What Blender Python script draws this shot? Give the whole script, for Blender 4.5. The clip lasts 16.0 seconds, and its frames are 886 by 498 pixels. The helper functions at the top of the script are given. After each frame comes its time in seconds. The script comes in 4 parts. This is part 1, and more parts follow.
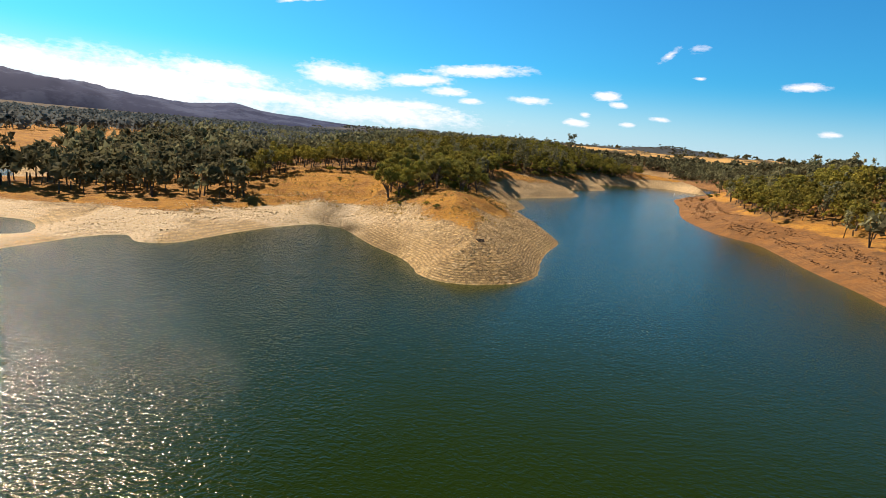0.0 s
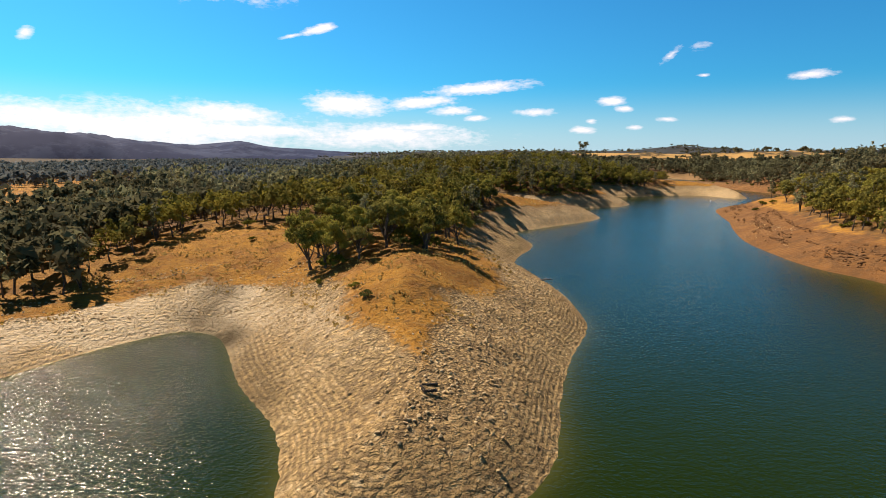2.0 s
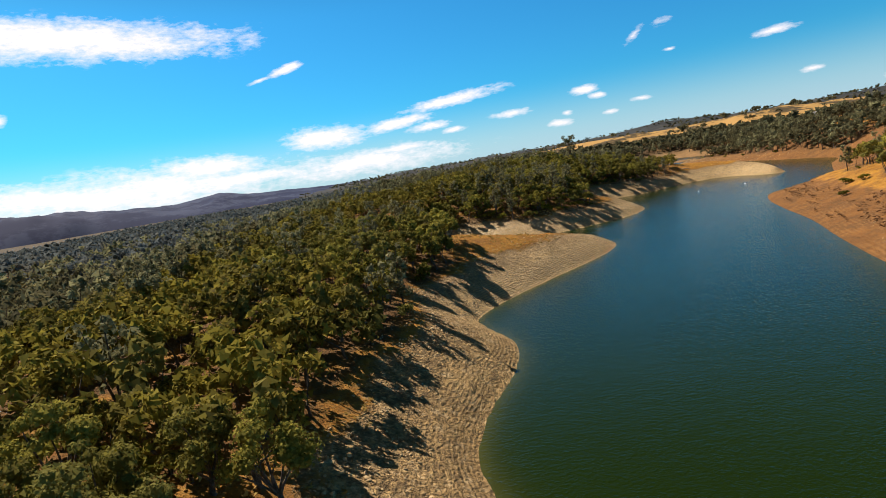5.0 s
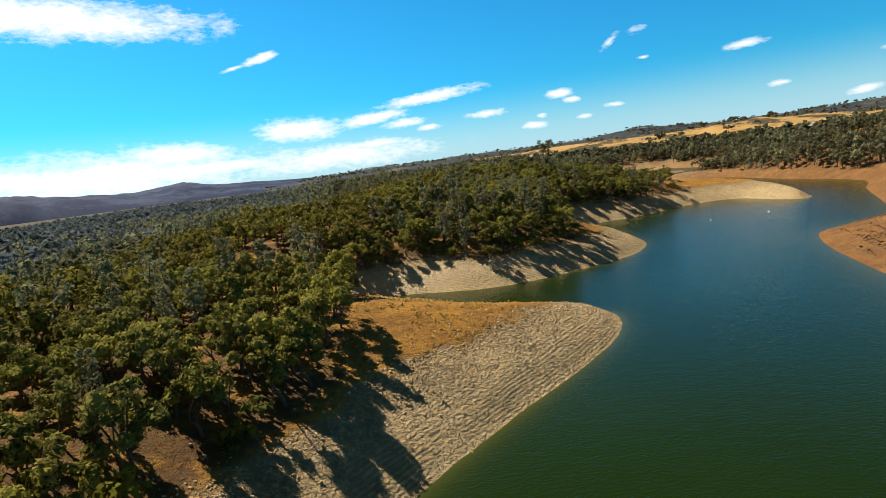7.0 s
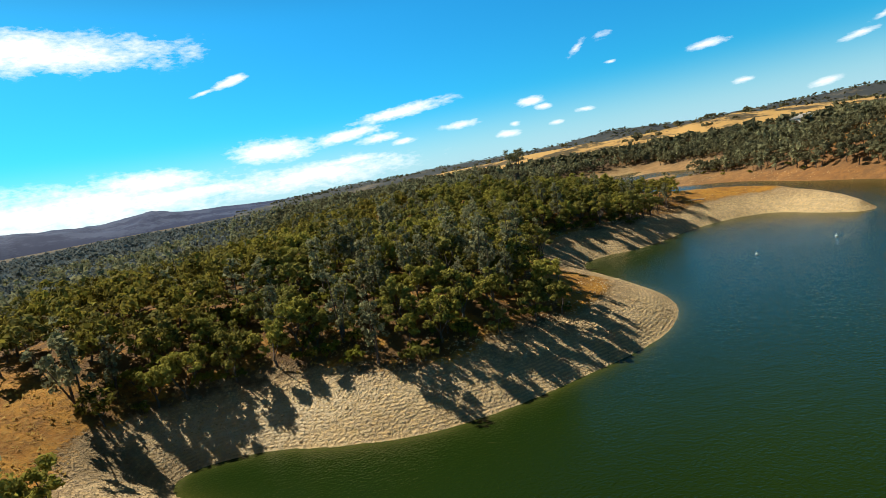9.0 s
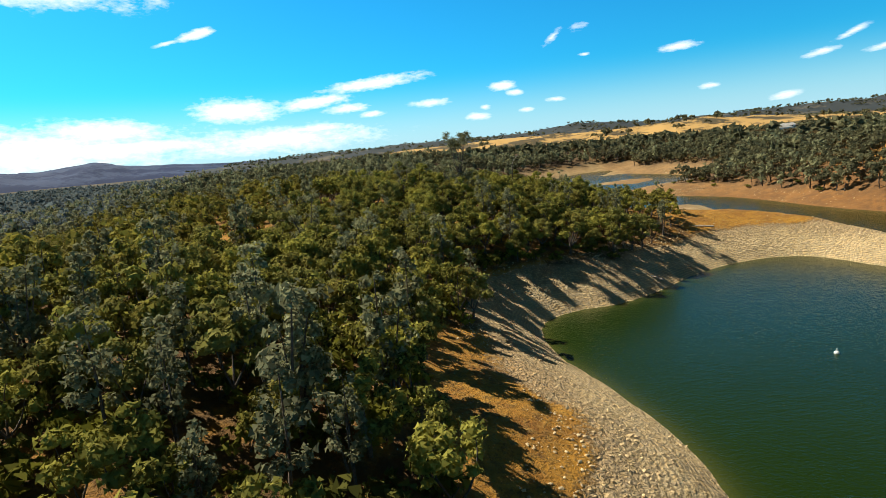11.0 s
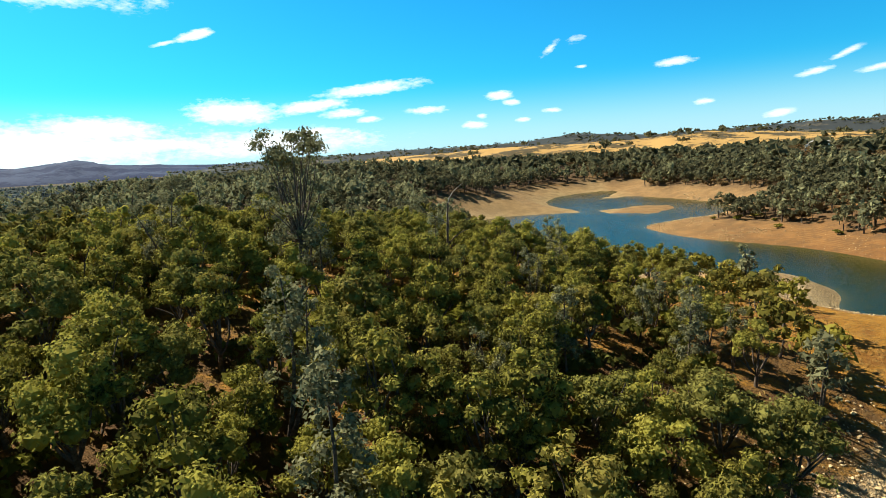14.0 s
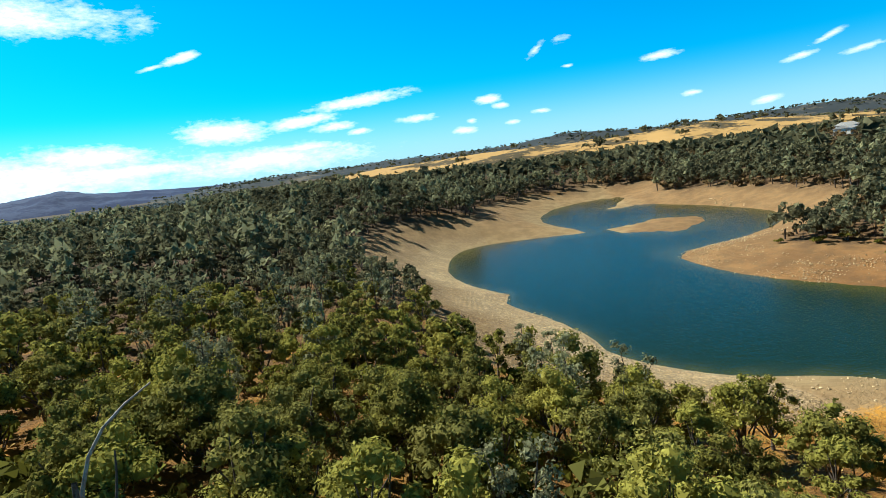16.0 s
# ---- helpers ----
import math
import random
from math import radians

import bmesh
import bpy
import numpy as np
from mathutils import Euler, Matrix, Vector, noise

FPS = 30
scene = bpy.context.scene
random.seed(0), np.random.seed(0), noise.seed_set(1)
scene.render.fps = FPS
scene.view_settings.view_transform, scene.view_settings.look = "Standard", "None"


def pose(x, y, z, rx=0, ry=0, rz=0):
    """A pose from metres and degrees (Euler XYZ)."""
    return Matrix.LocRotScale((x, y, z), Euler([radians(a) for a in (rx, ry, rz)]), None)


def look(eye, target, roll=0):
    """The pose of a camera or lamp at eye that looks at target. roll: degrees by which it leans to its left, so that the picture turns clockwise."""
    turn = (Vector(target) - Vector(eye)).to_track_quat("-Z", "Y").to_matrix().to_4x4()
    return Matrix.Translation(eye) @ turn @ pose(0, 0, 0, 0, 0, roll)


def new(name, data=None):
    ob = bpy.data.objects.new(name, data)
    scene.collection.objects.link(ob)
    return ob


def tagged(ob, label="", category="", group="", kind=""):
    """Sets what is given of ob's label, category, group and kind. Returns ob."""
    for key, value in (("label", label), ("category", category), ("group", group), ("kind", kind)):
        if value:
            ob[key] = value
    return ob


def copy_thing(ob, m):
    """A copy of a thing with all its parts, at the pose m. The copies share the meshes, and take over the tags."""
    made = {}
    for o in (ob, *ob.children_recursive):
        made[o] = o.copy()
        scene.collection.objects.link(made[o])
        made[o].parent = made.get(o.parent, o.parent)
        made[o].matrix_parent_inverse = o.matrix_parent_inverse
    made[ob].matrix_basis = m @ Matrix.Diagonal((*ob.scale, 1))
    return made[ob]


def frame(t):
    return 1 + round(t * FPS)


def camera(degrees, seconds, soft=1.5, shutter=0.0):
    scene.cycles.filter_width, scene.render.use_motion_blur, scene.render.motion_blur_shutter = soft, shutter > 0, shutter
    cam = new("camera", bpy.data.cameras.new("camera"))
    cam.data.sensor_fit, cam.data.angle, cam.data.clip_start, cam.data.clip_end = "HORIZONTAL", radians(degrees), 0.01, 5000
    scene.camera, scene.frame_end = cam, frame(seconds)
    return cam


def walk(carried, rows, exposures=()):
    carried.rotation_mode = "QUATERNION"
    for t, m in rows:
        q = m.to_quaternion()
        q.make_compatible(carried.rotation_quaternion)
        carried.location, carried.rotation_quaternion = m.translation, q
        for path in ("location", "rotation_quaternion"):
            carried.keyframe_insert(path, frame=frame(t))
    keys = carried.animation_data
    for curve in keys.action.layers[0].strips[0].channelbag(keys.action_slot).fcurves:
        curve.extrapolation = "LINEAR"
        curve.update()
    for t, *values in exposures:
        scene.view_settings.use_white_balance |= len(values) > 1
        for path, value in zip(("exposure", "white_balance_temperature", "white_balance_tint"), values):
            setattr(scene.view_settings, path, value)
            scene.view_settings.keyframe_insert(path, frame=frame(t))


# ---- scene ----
# a low flight over a drawn-down reservoir: seconds, place in metres, heading to the left, pitch, roll
cam = camera(75.0, 16.0, 0.55)
PATH = [
    (0.0, 0.04, 0.01, 19.58, -0.05, -10.81, 5.46),
    (0.5, 2.08, 12.48, 19.91, 0.50, -10.57, 4.77),
    (1.0, 4.16, 24.91, 20.23, 0.82, -10.00, 3.64),
    (1.5, 6.15, 37.15, 20.64, 1.43, -9.47, 1.95),
    (2.0, 8.07, 49.11, 21.27, 1.77, -9.05, 0.34),
    (2.5, 9.93, 60.64, 21.91, 2.04, -8.85, -1.32),
    (3.0, 12.11, 71.07, 22.59, 2.35, -8.43, -3.78),
    (3.5, 14.47, 82.43, 23.02, 2.64, -7.81, -6.46),
    (4.0, 16.73, 93.70, 23.30, 2.69, -7.41, -8.08),
    (4.2, 17.50, 98.34, 23.48, 2.51, -7.46, -8.76),
    (6.3, 25.96, 153.59, 26.11, 0.20, -7.99, -8.59),
    (6.5, 27.20, 159.17, 26.34, -0.23, -8.11, -7.72),
    (7.0, 30.83, 173.86, 26.64, -1.20, -8.29, -7.24),
    (7.5, 34.36, 188.47, 26.92, -1.84, -8.26, -7.19),
    (8.0, 37.63, 202.61, 27.21, -2.01, -7.70, -9.76),
    (8.5, 41.60, 216.44, 27.44, -2.40, -7.64, -9.42),
    (9.0, 45.37, 230.70, 27.86, -3.21, -7.38, -10.39),
    (9.5, 49.20, 244.47, 28.18, -4.27, -7.68, -9.38),
    (9.7, 50.79, 249.82, 28.29, -4.64, -7.91, -8.88),
    (11.8, 69.53, 305.07, 28.04, -7.63, -10.62, -4.14),
    (12.0, 71.44, 310.20, 27.93, -7.76, -10.49, -4.39),
    (12.5, 75.92, 323.00, 27.95, -8.00, -10.14, -4.37),
    (13.0, 80.33, 335.14, 27.99, -7.39, -9.43, -4.85),
    (13.5, 84.86, 348.02, 28.15, -7.03, -9.09, -5.28),
    (14.0, 89.42, 360.94, 28.28, -7.70, -9.32, -3.55),
    (14.5, 94.08, 373.96, 28.62, -8.47, -9.48, -3.35),
    (15.0, 98.73, 387.85, 28.95, -8.79, -9.31, -4.67),
    (15.5, 103.38, 401.49, 29.23, -8.24, -8.93, -5.67),
    (16.0, 108.26, 414.89, 29.68, -7.94, -8.68, -7.11),
]


def flight(x, y, z, heading, pitch, roll):
    a, b = radians(heading), radians(pitch)
    ahead = Vector((-math.sin(a) * math.cos(b), math.cos(a) * math.cos(b), math.sin(b)))
    eye = Vector((x, y, z))
    return look(eye, eye + ahead, roll)


# seconds, stops, kelvin, tint
EXPOSURE = [(0.0, 0.70, 6800, 22), (3.5, 0.45, 6750, 22), (7.0, 0.64, 6450, 11), (10.0, 0.70, 6300, 8), (12.5, 0.88, 6200, 6), (14.5, 0.94, 6300, 6), (16.0, 0.82, 5500, 3)]
walk(cam, [(t, flight(*row)) for t, *row in PATH], EXPOSURE)

# ---- world, sun and exposure ----
SUN_AZIMUTH, SUN_HEIGHT = -48.0, 43.5  # degrees from +y towards +x, and above the horizon


def sun_vector():
    a, e = radians(SUN_AZIMUTH), radians(SUN_HEIGHT)
    return Vector((math.sin(a) * math.cos(e), math.cos(a) * math.cos(e), math.sin(e)))


sun = new("sun", bpy.data.lights.new("sun", "SUN"))
sun.data.energy, sun.data.angle, sun.data.color = 5.4, radians(0.53), (1.0, 0.90, 0.72)
sun.matrix_world = look(sun_vector() * 100, (0, 0, 0))

# clouds: azimuth, height, half width, half depth (degrees), tilt, weight
CLOUDS_FAR = [
    (1.6, 6.5, 5.4, 0.6, 4.7, 1.0), (-10.8, 4.9, 4.3, 1.2, -3.0, 1.0), (-4.0, 5.2, 3.6, 0.6, 5.0, 1.0), (-1.0, 4.4, 2.4, 0.5, 2.0, 0.9),
    (1.4, 3.7, 1.5, 0.35, 3.0, 0.8), (7.1, 4.3, 2.1, 0.45, 0.0, 0.9), (14.0, 5.2, 1.5, 0.45, 0.0, 1.0), (15.2, 4.5, 1.0, 0.35, 0.0, 0.9),
    (11.5, 2.6, 1.4, 0.45, 0.0, 0.8), (12.2, 3.4, 0.8, 0.35, 0.0, 0.7), (16.1, 2.8, 0.9, 0.3, 0.0, 0.7), (18.9, 3.5, 1.2, 0.3, 0.0, 0.6),
]
CLOUDS_NEAR = [
    (30.0, 6.8, 2.1, 0.45, 3.0, 0.75), (32.3, 3.2, 1.1, 0.35, 2.0, 0.9), (19.0, 9.1, 2.0, 0.60, 38.0, 0.36), (21.2, 9.7, 2.4, 0.8, 10.0, 0.12),
    (21.8, 7.2, 0.9, 0.3, 0.0, 0.5), (-22.0, 3.7, 5.6, 1.2, -3.0, 1.0), (-19.5, 2.3, 7.0, 0.9, 0.0, 0.9), (-34.5, 2.9, 6.5, 1.5, -4.0, 1.0),
    (-8.0, 2.0, 13.0, 1.5, 0.0, 0.75), (-4.2, 2.8, 5.2, 0.5, 0.0, 0.8), (-31.0, 15.2, 15.0, 1.8, -3.0, 1.0), (-13.5, 11.5, 1.8, 0.38, 14.0, 1.0),
    (-16.0, 10.8, 2.2, 0.3, 14.0, 0.5), (-36.6, 9.3, 0.8, 0.5, 30.0, 0.9), (42.3, 5.9, 2.0, 0.4, 22.0, 0.42), (40.6, 4.8, 2.4, 0.4, 8.0, 0.55),
    (44.6, 4.6, 2.6, 0.4, 8.0, 0.45), (38.0, 1.7, 1.9, 0.5, 6.0, 0.4), (-28.0, 2.4, 17.0, 2.6, 0.0, 0.8),
]

world = bpy.data.worlds.new("sky")
scene.world = world
world.use_nodes = True
wt = world.node_tree
wt.nodes.clear()


def wnode(kind, **values):
    n = wt.nodes.new(kind)
    for key, value in values.items():
        if key == "operation":
            n.operation = value
        elif key == "vector_type":
            n.vector_type = value
        else:
            n.inputs[int(key[1:])].default_value = value
    return n


def wmath(op, a, b=None, clamp=False):
    n = wt.nodes.new("ShaderNodeMath")
    n.operation, n.use_clamp = op, clamp
    for i, v in enumerate((a, b)):
        if v is None:
            continue
        if isinstance(v, (int, float)):
            n.inputs[i].default_value = v
        else:
            wt.links.new(v, n.inputs[i])
    return n.outputs[0]


sky = wt.nodes.new("ShaderNodeTexSky")
sky.sky_type, sky.sun_disc = "NISHITA", False
sky.sun_elevation, sky.sun_rotation = radians(SUN_HEIGHT), radians(SUN_AZIMUTH)
sky.altitude, sky.air_density, sky.dust_density, sky.ozone_density = 300, 1.0, 0.8, 3.0
coord = wt.nodes.new("ShaderNodeTexCoord")
split = wt.nodes.new("ShaderNodeSeparateXYZ")
wt.links.new(coord.outputs["Generated"], split.inputs[0])
azimuth = wmath("DEGREES", wmath("ARCTAN2", split.outputs[0], split.outputs[1]))
height = wmath("DEGREES", wmath("ARCSINE", split.outputs[2]))
plane = wt.nodes.new("ShaderNodeCombineXYZ")
wt.links.new(azimuth, plane.inputs[0])
wt.links.new(height, plane.inputs[1])


def wnoise(scale, detail, stretch):
    m = wnode("ShaderNodeMapping", i3=(1.0, stretch, 1.0))
    wt.links.new(plane.outputs[0], m.inputs[0])
    n = wt.nodes.new("ShaderNodeTexNoise")
    n.inputs["Scale"].default_value, n.inputs["Detail"].default_value, n.inputs["Roughness"].default_value = scale, detail, 0.62
    wt.links.new(m.outputs[0], n.inputs["Vector"])
    return n


puff, wisp = wnoise(0.33, 6.0, 2.2), wnoise(1.4, 4.0, 2.6)
cover = None
for az, el, wide, deep, tilt, weight in CLOUDS_FAR + CLOUDS_NEAR:
    m = wnode("ShaderNodeMapping", vector_type="TEXTURE", i1=(az, el, 0), i2=(0, 0, radians(tilt)), i3=(wide, deep, 1.0))
    wt.links.new(plane.outputs[0], m.inputs[0])
    far = wnode("ShaderNodeVectorMath", operation="LENGTH")
    wt.links.new(m.outputs[0], far.inputs[0])
    body = wmath("SUBTRACT", 1.0 - 0.75 * (1.0 - weight), far.outputs["Value"])
    cover = body if cover is None else wmath("MAXIMUM", cover, body)
rough = wmath("ADD", wmath("MULTIPLY", wmath("SUBTRACT", puff.outputs[0], 0.5), 1.5), wmath("MULTIPLY", wmath("SUBTRACT", wisp.outputs[0], 0.5), 0.9))
cloud = wmath("MULTIPLY", wmath("ADD", wmath("ADD", cover, rough), 0.10), 1.25, clamp=True)
cloud = wmath("MULTIPLY", cloud, wmath("MULTIPLY", wmath("ADD", cover, 0.35), 3.0, clamp=True), clamp=True)
mix = wt.nodes.new("ShaderNodeMix")
mix.data_type = "RGBA"
wt.links.new(cloud, mix.inputs[0])
tint = wt.nodes.new("ShaderNodeMix")
tint.data_type, tint.blend_type = "RGBA", "MULTIPLY"
haze = wt.nodes.new("ShaderNodeMapRange")
haze.interpolation_type = "SMOOTHSTEP"
wt.links.new(height, haze.inputs[0])
haze.inputs[1].default_value, haze.inputs[2].default_value, haze.inputs[3].default_value, haze.inputs[4].default_value = -1.0, 7.0, 0.45, 1.0
wt.links.new(haze.outputs[0], tint.inputs[0])
wt.links.new(sky.outputs[0], tint.inputs[6])
tint.inputs[7].default_value = (0.13, 0.935, 1.28, 1)
upper = wt.nodes.new("ShaderNodeMix")
upper.data_type, upper.blend_type = "RGBA", "MULTIPLY"
high = wt.nodes.new("ShaderNodeMapRange")
high.interpolation_type = "SMOOTHSTEP"
wt.links.new(height, high.inputs[0])
high.inputs[1].default_value, high.inputs[2].default_value = 15.0, 28.0
wt.links.new(high.outputs[0], upper.inputs[0])
wt.links.new(tint.outputs[2], upper.inputs[6])
upper.inputs[7].default_value = (0.9, 0.20, 0.12, 1)
veil = wt.nodes.new("ShaderNodeMapRange")
veil.interpolation_type = "SMOOTHERSTEP"
wt.links.new(height, veil.inputs[0])
veil.inputs[1].default_value, veil.inputs[2].default_value, veil.inputs[3].default_value, veil.inputs[4].default_value = -2.0, 8.0, 0.62, 0.0
hazy = wt.nodes.new("ShaderNodeMix")
hazy.data_type = "RGBA"
wt.links.new(veil.outputs[0], hazy.inputs[0])
wt.links.new(upper.outputs[2], hazy.inputs[6])
hazy.inputs[7].default_value = (5.6, 8.8, 10.6, 1)
wt.links.new(hazy.outputs[2], mix.inputs[6])
mix.inputs[7].default_value = (11.0, 11.0, 11.0, 1)
back = wt.nodes.new("ShaderNodeBackground")
back.inputs[1].default_value = 0.068
wt.links.new(mix.outputs[2], back.inputs[0])
out = wt.nodes.new("ShaderNodeOutputWorld")
wt.links.new(back.outputs[0], out.inputs[0])


# ---- materials ----
class Mat:
    """A node material under construction."""

    def __init__(self, name, rough=0.9, specular=0.3):
        self.mat = bpy.data.materials.new(name)
        self.mat.use_nodes = True
        self.tree = self.mat.node_tree
        self.bsdf = self.tree.nodes["Principled BSDF"]
        self.bsdf.inputs["Roughness"].default_value = rough
        self.bsdf.inputs["Specular IOR Level"].default_value = specular

    def put(self, value, socket):
        if isinstance(value, bpy.types.NodeSocket):
            self.tree.links.new(value, socket)
        elif isinstance(value, (tuple, list)) and len(value) == 3 and socket.type == "RGBA":
            socket.default_value = (*value, 1)
        else:
            socket.default_value = value

    def position(self):
        return self.tree.nodes.new("ShaderNodeNewGeometry").outputs["Position"]

    def noise(self, scale, detail=4.0, rough=0.55, vector=None, distortion=0.0):
        n = self.tree.nodes.new("ShaderNodeTexNoise")
        n.inputs["Scale"].default_value, n.inputs["Detail"].default_value = scale, detail
        n.inputs["Roughness"].default_value, n.inputs["Distortion"].default_value = rough, distortion
        self.tree.links.new(vector if vector is not None else self.position(), n.inputs["Vector"])
        return n.outputs[0]

    def cells(self, scale, feature="F1", vector=None):
        n = self.tree.nodes.new("ShaderNodeTexVoronoi")
        n.feature = feature
        n.inputs["Scale"].default_value = scale
        self.tree.links.new(vector if vector is not None else self.position(), n.inputs["Vector"])
        return n.outputs["Distance"], n.outputs["Color"] if feature == "F1" else None

    def math(self, op, a, b=0.0, clamp=False):
        n = self.tree.nodes.new("ShaderNodeMath")
        n.operation, n.use_clamp = op, clamp
        self.put(a, n.inputs[0])
        self.put(b, n.inputs[1])
        return n.outputs[0]

    def ramp(self, value, low, high):
        n = self.tree.nodes.new("ShaderNodeMapRange")
        n.interpolation_type = "SMOOTHSTEP"
        self.put(value, n.inputs[0])
        n.inputs[1].default_value, n.inputs[2].default_value = low, high
        return n.outputs[0]

    def mix(self, f, a, b, blend="MIX"):
        n = self.tree.nodes.new("ShaderNodeMix")
        n.data_type, n.blend_type = "RGBA", blend
        self.put(f, n.inputs[0])
        self.put(a, n.inputs[6])
        self.put(b, n.inputs[7])
        return n.outputs[2]

    def attribute(self, name):
        n = self.tree.nodes.new("ShaderNodeAttribute")
        n.attribute_name = name
        return n.outputs["Fac"]

    def random(self):
        return self.tree.nodes.new("ShaderNodeObjectInfo").outputs["Random"]

    def island(self):
        return self.tree.nodes.new("ShaderNodeNewGeometry").outputs["Random Per Island"]

    def colour(self, value):
        self.put(value, self.bsdf.inputs["Base Color"])

    def bump(self, value, strength=0.5, distance=0.1):
        n = self.tree.nodes.new("ShaderNodeBump")
        n.inputs["Strength"].default_value, n.inputs["Distance"].default_value = strength, distance
        self.put(value, n.inputs["Height"])
        self.tree.links.new(n.outputs[0], self.bsdf.inputs["Normal"])


def make_ground():
    m = Mat("ground_earth", 0.95, 0.15)
    bare, red, scrub, mud = (m.attribute(a) for a in ("bare", "red", "scrub", "mud"))
    big, mid, fine = m.noise(0.035, 4), m.noise(0.22, 5, 0.6), m.noise(1.7, 6, 0.7)
    warp = m.tree.nodes.new("ShaderNodeVectorMath")
    warp.operation = "ADD"
    m.tree.links.new(m.position(), warp.inputs[0])
    shake = m.tree.nodes.new("ShaderNodeTexNoise")
    shake.inputs["Scale"].default_value, shake.inputs["Detail"].default_value = 1.3, 3.0
    m.tree.links.new(m.position(), shake.inputs["Vector"])
    m.tree.links.new(shake.outputs["Color"], warp.inputs[1])
    pebble, _ = m.cells(2.3, vector=warp.outputs[0])
    coarse, _ = m.cells(0.9, vector=warp.outputs[0])
    grit, _ = m.cells(5.2, vector=warp.outputs[0])
    # drawdown bank: pale silt, grey-tan stones, rings left by the falling water
    parts = m.tree.nodes.new("ShaderNodeSeparateXYZ")
    m.tree.links.new(m.position(), parts.inputs[0])
    level = m.math("ADD", parts.outputs[2], m.math("MULTIPLY", mid, 0.3))
    ring = m.math("SINE", m.math("MULTIPLY", m.math("ADD", level, m.math("MULTIPLY", fine, 0.06)), 24.0))
    ring = m.ramp(ring, -0.6, 0.8)
    silt = m.mix(m.ramp(big, 0.35, 0.65), (0.76, 0.53, 0.24), (0.60, 0.40, 0.17))
    silt = m.mix(m.math("MULTIPLY", m.ramp(fine, 0.42, 0.62), 0.6), silt, (0.27, 0.19, 0.10))
    clod = m.noise(0.85, 5, 0.7)
    silt = m.mix(m.math("MULTIPLY", m.ramp(clod, 0.50, 0.62), 0.55), silt, (0.23, 0.155, 0.08))
    silt = m.mix(m.math("MULTIPLY", m.math("SUBTRACT", 1.0, m.ramp(clod, 0.36, 0.46)), 0.6), silt, (0.80, 0.62, 0.37))
    rim = m.attribute("rim")
    ring = m.math("MULTIPLY", ring, m.math("MAXIMUM", m.math("MULTIPLY", rim, m.ramp(m.noise(0.12, 4, 0.65), 0.32, 0.54)), m.math("MULTIPLY", m.ramp(m.noise(0.06, 3), 0.40, 0.58), m.math("SUBTRACT", 1.0, m.math("MULTIPLY", m.ramp(level, 1.6, 3.6), m.attribute("stony"))))))
    silt = m.mix(m.math("MULTIPLY", ring, 0.55), silt, (0.24, 0.165, 0.085))
    silt = m.mix(m.math("MULTIPLY", m.attribute("pale"), m.ramp(fine, 0.25, 0.6)), silt, (0.74, 0.60, 0.40))
    rust = m.mix(m.ramp(mid, 0.35, 0.65), (0.235, 0.108, 0.032), (0.165, 0.077, 0.026))
    rust = m.mix(m.math("MULTIPLY", m.ramp(fine, 0.45, 0.65), 0.5), rust, (0.21, 0.12, 0.06))
    rust = m.mix(m.math("MULTIPLY", ring, 0.28), rust, (0.33, 0.185, 0.07))
    rust = m.mix(m.math("MULTIPLY", m.ramp(m.noise(0.3, 6, 0.75), 0.47, 0.6), 0.75), rust, (0.13, 0.07, 0.03))
    sand = m.mix(m.ramp(mid, 0.35, 0.65), (0.33, 0.235, 0.115), (0.235, 0.16, 0.076))
    sand = m.mix(m.math("MULTIPLY", ring, 0.35), sand, (0.24, 0.16, 0.075))
    stony = m.attribute("stony")
    # shade in the gaps between cobbles, painted dark into the silt
    cobble_shade = m.math("MULTIPLY", m.ramp(m.math("ADD", pebble, m.math("ADD", m.math("MULTIPLY", fine, 0.25), m.math("MULTIPLY", grit, 0.3))), 0.52, 0.80), m.ramp(mid, 0.30, 0.50))
    silt = m.mix(m.math("MULTIPLY", cobble_shade, m.math("SUBTRACT", 0.58, m.math("ADD", m.math("MULTIPLY", m.attribute("pale"), 0.55), m.math("MULTIPLY", rim, 0.4)), True)), silt, (0.15, 0.105, 0.06))
    bank = m.mix(red, m.mix(stony, sand, silt), rust)
    bank = m.mix(m.math("MULTIPLY", mud, m.math("MULTIPLY", m.ramp(mid, 0.1, 0.55), 0.8)), bank, (0.115, 0.085, 0.042))
    # dry grass above the high-water line
    grass = m.mix(m.ramp(mid, 0.35, 0.68), (0.46, 0.225, 0.032), (0.27, 0.118, 0.024))
    grass = m.mix(m.math("MULTIPLY", m.ramp(fine, 0.45, 0.65), 0.7), grass, (0.43, 0.26, 0.07))
    grass = m.mix(m.math("MULTIPLY", m.ramp(m.noise(0.75, 4, 0.7), 0.5, 0.66), 0.55), grass, (0.13, 0.07, 0.025))
    grass = m.mix(m.math("MULTIPLY", m.ramp(m.noise(3.4, 5, 0.75), 0.5, 0.62), 0.5), grass, (0.12, 0.058, 0.018))
    patchy = m.math("ADD", m.math("MULTIPLY", m.math("SUBTRACT", mid, 0.5), 1.2), m.math("MULTIPLY", m.math("SUBTRACT", fine, 0.5), 1.1))
    edge = m.ramp(m.math("ADD", bare, patchy), 0.25, 0.75)
    col = m.mix(edge, grass, bank)
    col = m.mix(m.math("MULTIPLY", scrub, m.ramp(m.noise(0.02, 6, 0.65), 0.18, 0.42)), col, (0.066, 0.052, 0.032))
